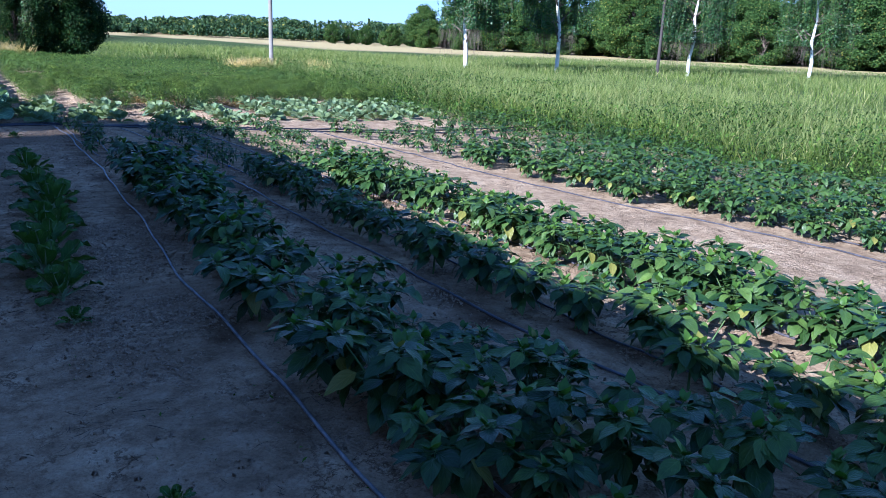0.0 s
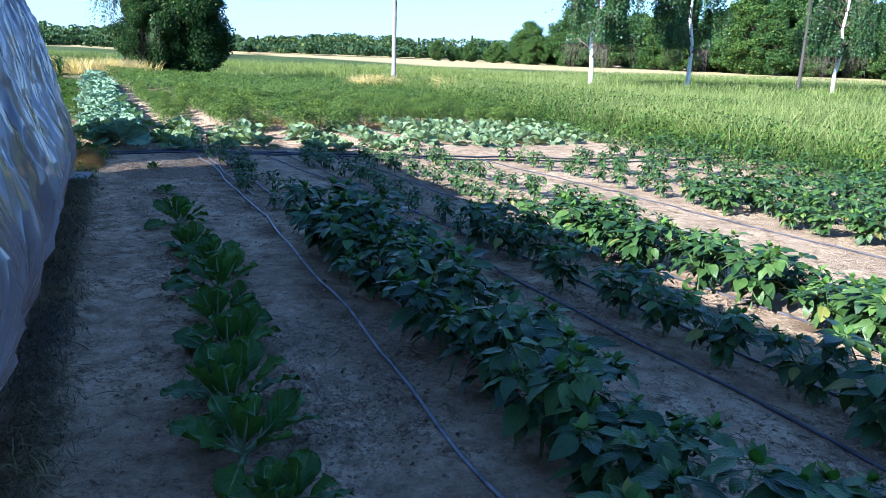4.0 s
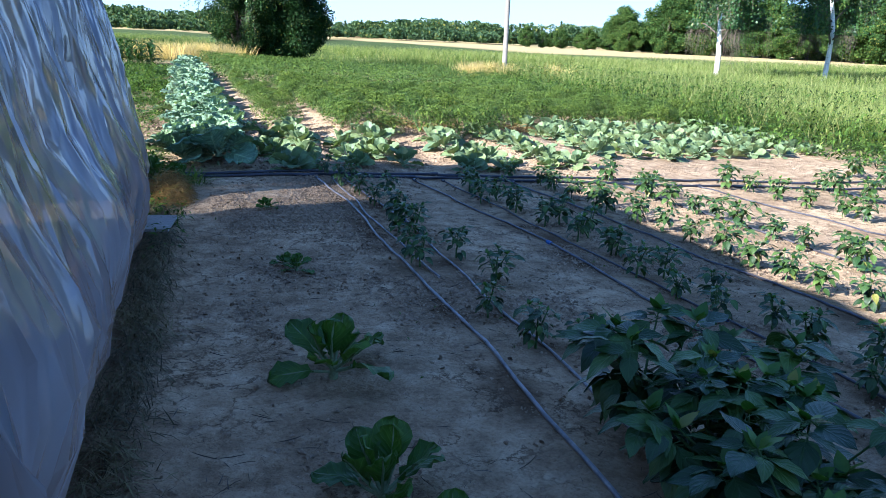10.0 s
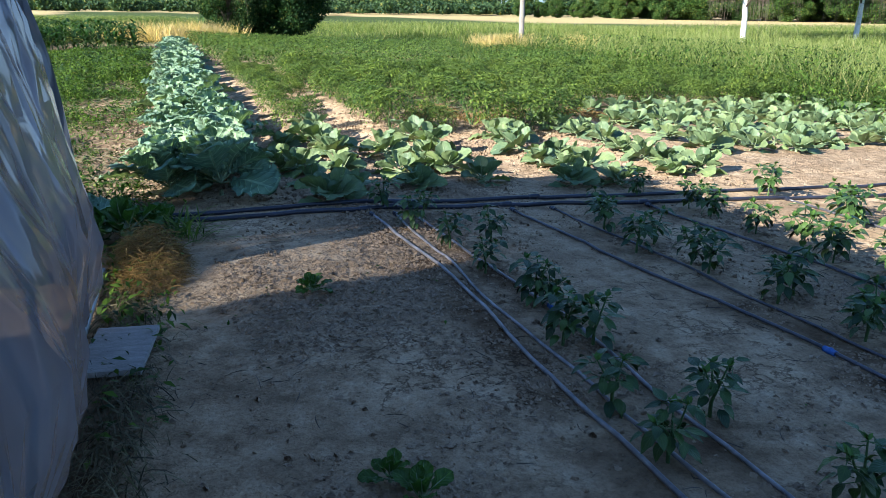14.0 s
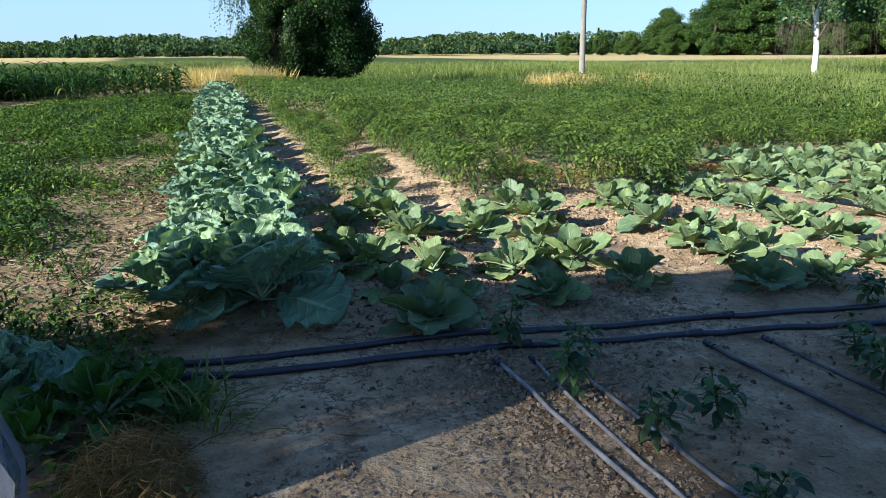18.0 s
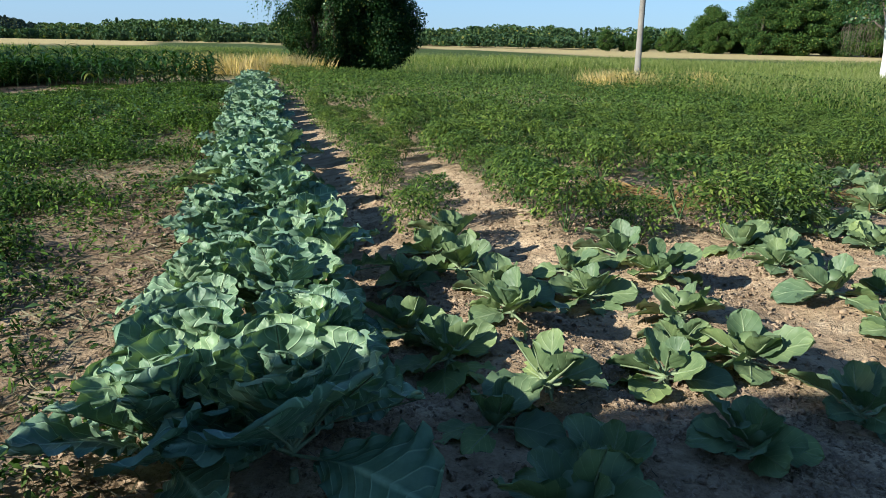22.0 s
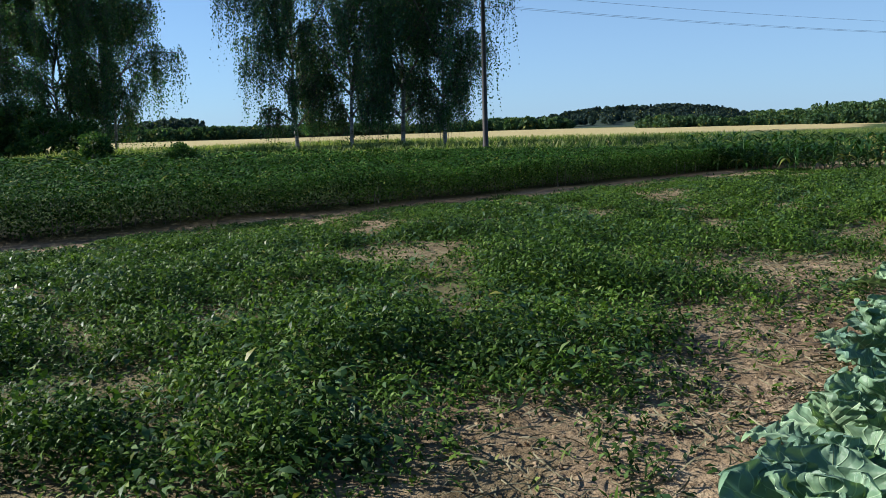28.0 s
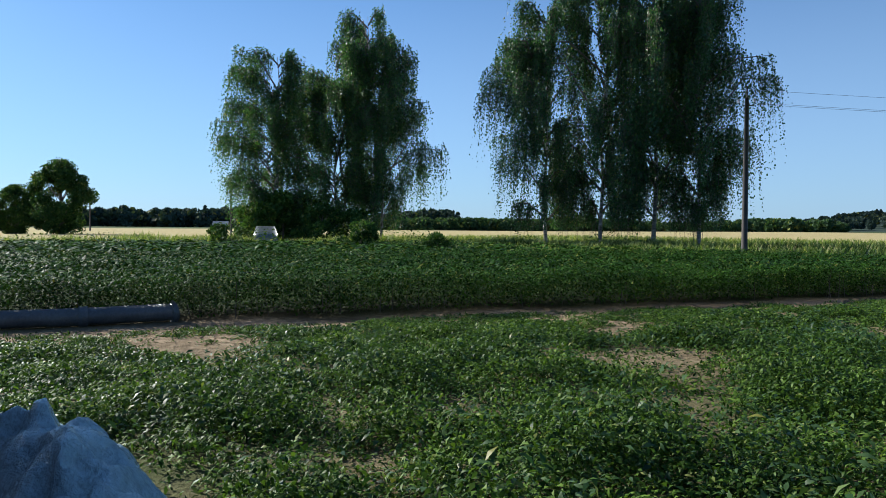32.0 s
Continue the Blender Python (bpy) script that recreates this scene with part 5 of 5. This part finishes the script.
protos["corn"] = [[corn_proto(500 + k), False] for k in range(4)]
for row in range(5):
    for x in np.arange(-7.2, -0.5, 0.36):
        plant("corn", int(rng.integers(4)), "dark green corn plant with arching leaves", "corn plants in the far block", x + rng.normal(0, 0.08), 38.0 + row * 0.8 + rng.normal(0, 0.1), rng.uniform(0, 360), rng.uniform(0.8, 1.12))


# ---- trees ----
leaf_card = (np.array([[-0.5, 0, 0], [0, -0.6, 0.1], [0.5, 0, 0], [0, 0.6, 0.1]]), np.array([[0, 1, 2, 3]]))


def cards(p, pos, size, r, slot=0):
    k = len(pos)
    p.many(*leaf_card, rot_mats(pos, r.uniform(0, 6.28, k), r.uniform(-1.2, 1.2, k), r.uniform(-1.5, 1.5, k), size), slot)


def birch_proto(seed, h, width, stems, leaf_size, strands, bark, clear=0.06):
    """Weeping birch: white stems, rising limbs, hanging strands of small leaves."""
    r = np.random.default_rng(seed)
    root = thing("birch_tree", "", "birch tree")
    wood, crown = Pile(), Pile()
    trunks = []
    for s in range(stems):
        a = r.uniform(0, 6.28)
        lean = r.uniform(0.02, 0.1) if stems > 1 else r.uniform(0, 0.03)
        base = np.array([np.cos(a), np.sin(a), 0]) * (0.5 if stems > 1 else 0.0)
        hh = h * r.uniform(0.85, 1.0)
        pts = np.array([base + np.array([np.cos(a) * lean, np.sin(a) * lean, 1]) * hh * t + np.r_[r.normal(0, 0.012 * hh, 2), 0] * (t > 0.05) for t in np.linspace(-0.01, 1, 9)])
        wood.add(*tube(pts, np.linspace((0.0115 if stems == 1 and h < 16 else 0.009) * h, 0.02, 9), 7))
        trunks.append(pts)
    limbs = []
    for k in range(int(30 + 10 * stems)):
        pts = trunks[int(r.integers(stems))]
        t = r.uniform(0.1, 0.97)
        start = np.array([np.interp(t * 8, np.arange(9), pts[:, c]) for c in range(3)])
        a = r.uniform(0, 6.28)
        reach = width * 0.5 * math.sqrt(max(0.1, 1 - ((t - 0.5) / 0.54) ** 2)) * r.uniform(0.5, 1.0)
        rise = reach * r.uniform(0.3, 0.75)
        mid = start + np.array([np.cos(a) * reach * 0.55, np.sin(a) * reach * 0.55, rise])
        end = start + np.array([np.cos(a) * reach, np.sin(a) * reach, rise * 0.95])
        wood.add(*tube([start, mid, end], [0.0045 * h, 0.003 * h, 0.01], 5), 1)
        limbs.append((start, mid, end))
    per = 18
    P = []
    for k in range(strands):
        s, m, e = limbs[int(r.integers(len(limbs)))]
        u = r.uniform(0.3, 1.0)
        p0 = (1 - u) ** 2 * s + 2 * u * (1 - u) * m + u * u * e + r.normal(0, 0.02 * width, 3)
        drop = h * r.uniform(0.05, 0.3) * r.uniform(0.4, 1.1)
        t = np.linspace(0, 1, per)
        out = np.array([*(e - s)[:2], 0])
        out = out / (np.linalg.norm(out) + 1e-6)
        line = p0 + out * (t[:, None] * 0.06 * width * r.random()) - np.array([0, 0, 1]) * (t[:, None] ** 1.3) * drop + r.normal(0, 0.006 * width, (per, 3))
        P.append(line)
        wood.add(*tube(line[[0, 6, 12]], [0.006 * width / 8, 0.005 * width / 8, 0.003], 3, False), 1)
    P = np.concatenate(P)
    P = P[P[:, 2] > h * clear]
    cards(crown, P, leaf_size * r.uniform(0.7, 1.4, len(P)), r)
    part("trunk", wood.mesh("trunk", [bark, BARK]), root)
    part("crown", crown.mesh("crown", BIRCH_LEAF, False), root)
    return root


def broad_proto(seed, h, width, mat, clumps, per, leaf_size, low=0.15, name="tree"):
    """Broad-leaved tree: forked trunk, limbs to each clump of leaves, uneven outline."""
    r = np.random.default_rng(seed)
    root = thing(name, "", "tree")
    wood, crown = Pile(), Pile()
    wood.add(*tube([(0, 0, -0.1), (0.02 * h, 0, h * 0.3), (0, 0.02 * h, h * 0.7), (0, 0, h * 0.92)], [0.026 * h, 0.02 * h, 0.011 * h, 0.02], 7))
    for k in range(clumps):
        t = low + (1 - low) * (k + r.random()) / clumps
        env = np.sin(np.pi * np.clip((t - low) / (1 - low), 0.03, 1) ** 0.75) ** 0.6 * 0.5 * width
        a, rad = r.uniform(0, 6.28), env * np.sqrt(r.uniform(0.05, 1.0))
        c = np.array([np.cos(a) * rad, np.sin(a) * rad, h * (t * 0.93 + 0.02)])
        if k % 2 == 0:
            wood.add(*tube([(0, 0, max(0.12 * h, c[2] - 0.25 * h)), c * np.array([0.6, 0.6, 1]) - np.array([0, 0, 0.06 * h]), c], [0.008 * h, 0.005 * h, 0.01], 4))
        size = width * r.uniform(0.08, 0.16)
        d = r.normal(0, 1, (per, 3))
        d = d / np.linalg.norm(d, axis=1, keepdims=True) * (r.random((per, 1)) ** 0.45)
        cards(crown, c + d * size * np.array([1.15, 1.15, 0.85]), leaf_size * r.uniform(0.7, 1.4, per), r)
    part("trunk", wood.mesh("trunk", BARK), root)
    part("crown", crown.mesh("crown", mat, False), root)
    return root


def stand(src, label, group, x, y, rz, s, first):
    m = pose(x, y, float(gz(x, y)) - 0.05, 0, 0, rz) @ Matrix.Diagonal((*(s if isinstance(s, tuple) else (s, s, s)), 1))
    ob = src
    if not first:
        ob = copy_thing(src, Matrix.Identity(4))
    ob.matrix_basis = m
    return tagged(ob, label, "", group)


# the leaning birch with the dark bush at the end of the beds
b0 = birch_proto(600, 11.5, 6.0, 1, 0.07, 2600, BIRCH_BARK)
stand(b0, "weeping birch standing over a dark bush", "", 3.7, 48.3, 20, 1.0, True)
s0 = broad_proto(610, 6.0, 5.0, DARK_LEAF, 110, 1000, 0.075, 0.02, "bush")
stand(s0, "dense dark rounded bush at the field's end", "dark bushes under the birch", 5.4, 48.4, 0, (1.0, 1.0, 1.08), True)
stand(s0, "dark bush round the birch's foot", "dark bushes under the birch", 3.3, 47.6, 130, (0.62, 0.62, 0.8), False)
# birches in the meadow beside the near pole
b1 = birch_proto(620, 15.0, 8.0, 1, 0.12, 3000, BIRCH_BARK, 0.2)
for i, (x, y, rz, s) in enumerate(((31.4, 46.6, 0, 1.0), (40.4, 47.2, 140, 1.0), (53.1, 45.0, 250, 0.95), (65.7, 42.0, 70, 1.0))):
    stand(b1, "white-stemmed birch with hanging twigs in the meadow", "birches in the meadow", x, y, rz, s, i == 0)
# the tall birches to the west
b2 = birch_proto(630, 20.0, 13.0, 1, 0.12, 3600, GREY_BIRCH)
for i, (x, y, rz, s) in enumerate(((-42.0, 62.8, 0, (1.0, 1.0, 1.3)), (-35.8, 67.5, 130, (0.95, 0.95, 1.15)), (-45.6, 60.2, 250, (0.95, 0.95, 1.15)), (-38.8, 65.6, 60, (1.1, 1.1, 1.4)))):
    stand(b2, "tall weeping birch by the ripe field", "tall western birches", x, y, rz, s, i == 0)
b3 = birch_proto(640, 17.0, 12.0, 2, 0.12, 3600, GREY_BIRCH)
stand(b3, "group of weeping birches grown together above shrubs", "tall western birches", -56.8, 51.0, 0, (0.95, 0.95, 1.2), True)
stand(b3, "group of weeping birches grown together above shrubs", "tall western birches", -62.0, 43.6, 120, (1.0, 1.0, 0.95), False)
stand(b3, "group of weeping birches grown together above shrubs", "tall western birches", -59.6, 47.6, 220, (1.0, 1.0, 1.06), False)
s1 = broad_proto(650, 3.5, 5.0, TREE_LEAF, 26, 160, 0.2, 0.02, "shrub")
for i, (x, y, s) in enumerate(((-54.5, 43.8, 0.9), (-59, 42.5, 1.2), (-52.0, 45.6, 0.8), (-61, 41.5, 1.0), (-34.5, 35.5, 0.5), (-61, 45, 1.2), (-27.0, 35.0, 0.35), (-44.0, 31.5, 0.45))):
    stand(s1, "leafy green shrub under the birches", "shrubs under the birches", x, y, i * 70, s, i == 0)
# woodland trees to the right, behind the meadow
t1, t2 = broad_proto(660, 13.0, 10.0, TREE_LEAF, 95, 380, 0.22, 0.05), broad_proto(670, 11.0, 9.5, TREE_LEAF, 85, 380, 0.22, 0.02)
wr = np.random.default_rng(680)
for i in range(70):
    deg = 25.5 + 55 * (i + wr.uniform(-0.4, 0.4)) / 69
    d = 225 - 85 * max(0.0, (deg - 25.5) / 55) ** 0.8 + wr.uniform(-14, 14)
    s = wr.uniform(0.6, 1.0) * (0.5 if deg < 30.5 else 0.85 if deg < 35 else 1.4)
    stand((t1, t2)[i % 2], "broad-leaved tree at the wood's edge", "trees at the wood's edge", d * math.sin(radians(deg)), 8 + d * math.cos(radians(deg)), i * 77, (s * 1.1, s * 1.1, s), i < 2)
for i, (x, y, s) in enumerate(((-129.3, 38.4, 1.05), (-134, 33.0, 0.7))):
    stand(t2, "rounded tree standing alone in the far field", "lone far trees", x, y, i * 50, s, False)


# ---- far woods and hill ----
def far_belt(name, label, n, bearings, dist, height, mat, seed, size, spires=0.1, base=None):
    r = np.random.default_rng(seed)
    p = Pile()
    for k in range(n):
        b, d = radians(r.uniform(*bearings)), r.uniform(*dist)
        x, y = math.sin(b) * d, 10 + math.cos(b) * d
        z0 = base(x, y) if base else 0.0
        h = height * r.uniform(0.72, 1.08) * (1.0 + 0.25 * math.sin(b * 23) * math.sin(b * 7.3))
        spire = r.random() < spires
        w = h * (0.45 if spire else r.uniform(1.0, 1.9))
        if spire:
            h *= 1.15
        m = 200
        t = r.random(m)
        env = (1 - t) if spire else np.sin(np.pi * np.clip(0.12 + 0.88 * t, 0, 1)) ** 0.5
        a, rad = r.uniform(0, 6.28, m), env * w * 0.5 * np.sqrt(r.random(m))
        cards(p, np.stack([x + np.cos(a) * rad, y + np.sin(a) * rad, z0 + 0.05 * h + t * h * 0.95], -1), size * r.uniform(0.7, 1.5, m), r)
    return solo(name, p.mesh(name, mat, False), label, "woodland", kind="stuff")


far_belt("far_woods", "distant belt of mixed woodland beyond the fields", 560, (-12.5, 62), (310, 350), 7.0, FAR_HAZE_LEAF, 700, 0.75, 0.07)
far_belt("far_scrub", "low scrub in front of the distant woods", 420, (-20, 45), (250, 285), 3.4, FAR_HAZE_LEAF, 701, 0.7, 0.03)
far_belt("west_woods", "low dark line of woods on the western horizon", 520, (-60, -25), (420, 480), 6.0, FAR_HAZE_LEAF, 702, 1.5, 0.06)
far_belt("far_ridge_woods", "hazy bluish wooded ridge far to the west", 460, (-110, -52), (720, 800), 16.0, HILL_HAZE_LEAF, 704, 3.0, 0.05)


def hill_z(x, y):
    b, d = math.degrees(math.atan2(x, y - 10)), math.hypot(x, y - 10)
    return 14.5 * math.exp(-(((b + 20.0) / 7.5) ** 4)) * math.exp(-(((d - 760) / 150) ** 2))


hb, hd = np.meshgrid(np.radians(np.linspace(-70, 0, 60)), np.linspace(450, 1150, 30), indexing="ij")
hx, hy = np.sin(hb) * hd, 10 + np.cos(hb) * hd
hz = np.array([[hill_z(x, y) for x, y in zip(a, b)] for a, b in zip(hx, hy)]) - 1.5
solo("hill", raw_mesh("hill", np.stack([hx, hy, hz], -1), grid_quads(59, 29), HILL_HAZE_LEAF), "low wooded hill on the horizon", "hill", kind="structure")
far_belt("hill_woods", "hazy blue-green woodland covering the low hill", 1300, (-52, -8), (560, 800), 4.0, HILL_HAZE_LEAF, 703, 1.6, 0.1, hill_z)


# ---- poles and wires ----
def pole(x, y, h, r0, mat, label, arm=False, facing=0.0):
    ob = thing("utility_pole", label, "utility pole", "utility poles", at=(x, y, float(gz(x, y)) - 0.1), rz=facing)
    part("post", raw_mesh("post", *tube([(0, 0, 0), (0, 0, h * 0.5), (0, 0, h)], [r0, r0 * 0.82, r0 * 0.62], 8), mat), ob)
    if arm:
        part("pin", raw_mesh("pin", *tube([(0, 0, h - 0.2), (0, 0, h + 0.55)], 0.03, 6), mat), ob)
        for s in (-1, 1):
            hook = part("hook", raw_mesh("hook", *tube([(0, 0, h - 0.35), (0.3 * s, 0, h - 0.4), (0.36 * s, 0, h - 0.2)], 0.025, 6), mat), ob)
            part("insulator", raw_mesh("insulator", *tube([(0.36 * s, 0, h - 0.22), (0.36 * s, 0, h - 0.14), (0.36 * s, 0, h - 0.04)], [0.05, 0.07, 0.04], 8), PORCELAIN), hook, "pale porcelain insulator")
    return ob


pole(15.1, 41.5, 8.6, 0.13, CONCRETE, "pale concrete utility pole in the meadow")
pole(49.9, 45.5, 9.0, 0.14, TARRED, "dark tarred wooden pole near the birches")
pole(-20.2, 48.4, 7.9, 0.15, TARRED, "dark wooden utility pole with hooked insulators", True, 40)
pole(-102, 55.0, 7.6, 0.16, TARRED, "dark wooden utility pole behind the birches", True, 40)
pole(-186, 55, 8.5, 0.2, TARRED, "far wooden utility pole on the horizon", True, 40)
for dx, z in ((-0.36, 7.55), (0.36, 7.55), (0.0, 8.2)):
    a, b = np.array([-20.2 + dx * 0.77, 48.4 + dx * 0.64, z]), np.array([28.0 + dx, 118.0, z + 0.6])
    t = np.linspace(0, 1, 24)[:, None]
    solo("power_wire", raw_mesh("power_wire", *tube(a + (b - a) * t - np.array([0, 0, 1]) * 1.2 * 4 * t * (1 - t), 0.007, 4), WIRE), "thin overhead power wire from pole to pole", "power line", "overhead wires")

# ---- pipe by the crop, car and house far off ----
big = thing("large_pipe", "thick grey pipe lying before the crop", "pipe", at=(0, 0, 0))
pts = np.array([(-12.3, 14.0, 0.14), (-11.9, 15.6, 0.14), (-11.55, 17.0, 0.14), (-11.4, 18.3, 0.15)])
part("tube", raw_mesh("tube", *tube(pts, 0.13, 12), GREY_PIPE), big)
part("collar", raw_mesh("collar", *tube([(-11.56, 17.0, 0.14), (-11.55, 17.05, 0.14), (-11.54, 17.12, 0.14)], 0.15, 12), GREY_PIPE), big)
part("flange", raw_mesh("flange", *tube([(-11.4, 18.28, 0.15), (-11.395, 18.33, 0.15), (-11.39, 18.38, 0.16)], [0.17, 0.18, 0.12], 12), GREY_PIPE), big)


def build_car():
    ob = thing("car", "grey parked car half hidden by tall grass", "car", at=(-50.7, 37.3, 0), rz=156)
    p = Pile()
    prof = [(-2.0, 0.3), (-2.05, 0.75), (-1.2, 0.95), (-0.6, 1.42), (0.7, 1.45), (1.4, 1.0), (2.0, 0.85), (2.05, 0.3)]
    k = len(prof)
    v = np.array([(x, y * (0.8 if z < 1.2 else 0.65), z) for y in (-1, -0.5, 0.5, 1) for x, z in prof])
    q = [[a * k + i, a * k + i + 1, (a + 1) * k + i + 1, (a + 1) * k + i] for a in range(3) for i in range(k - 1)]
    for a in (0, 3):
        o = a * k
        q += [[o, o + 1, o + 6, o + 7], [o + 1, o + 2, o + 5, o + 6], [o + 2, o + 3, o + 4, o + 5]]
    p.add(v, q)
    part("body", p.mesh("car_body", GREY_PAINT), ob)
    for y in (-0.73, 0.73):
        g = Pile()
        g.add([(-0.95, y * 1.03, 1.0), (-0.5, y * 0.95, 1.34), (0.6, y * 0.95, 1.36), (1.15, y * 1.03, 1.02)], [[0, 1, 2, 3]])
        part("side_window", g.mesh("side_window", GLASS_DARK), ob)
    for x in (-1.25, 1.3):
        for y in (-0.76, 0.76):
            part("wheel", raw_mesh("wheel", *tube([(x, y - 0.09, 0.31), (x, y + 0.09, 0.31)], 0.31, 14), TARRED), ob)


build_car()
house = thing("house", "small far house with a pale wall and grey roof", "house", at=(-374, 157, 0), rz=60)
house.scale = (0.6, 0.6, 0.6)
p = Pile()
p.add(*box(-6, 6, -4, 4, 0, 3.2))
part("wall", p.mesh("house_wall", CARPAINT, False), house)
p = Pile()
p.add([(-6.5, -4.5, 3.1), (6.5, -4.5, 3.1), (6.5, 0, 6.2), (-6.5, 0, 6.2), (-6.5, 4.5, 3.1), (6.5, 4.5, 3.1)], [[0, 1, 2, 3], [3, 2, 5, 4]])
part("roof", p.mesh("house_roof", ROOF, False), house)
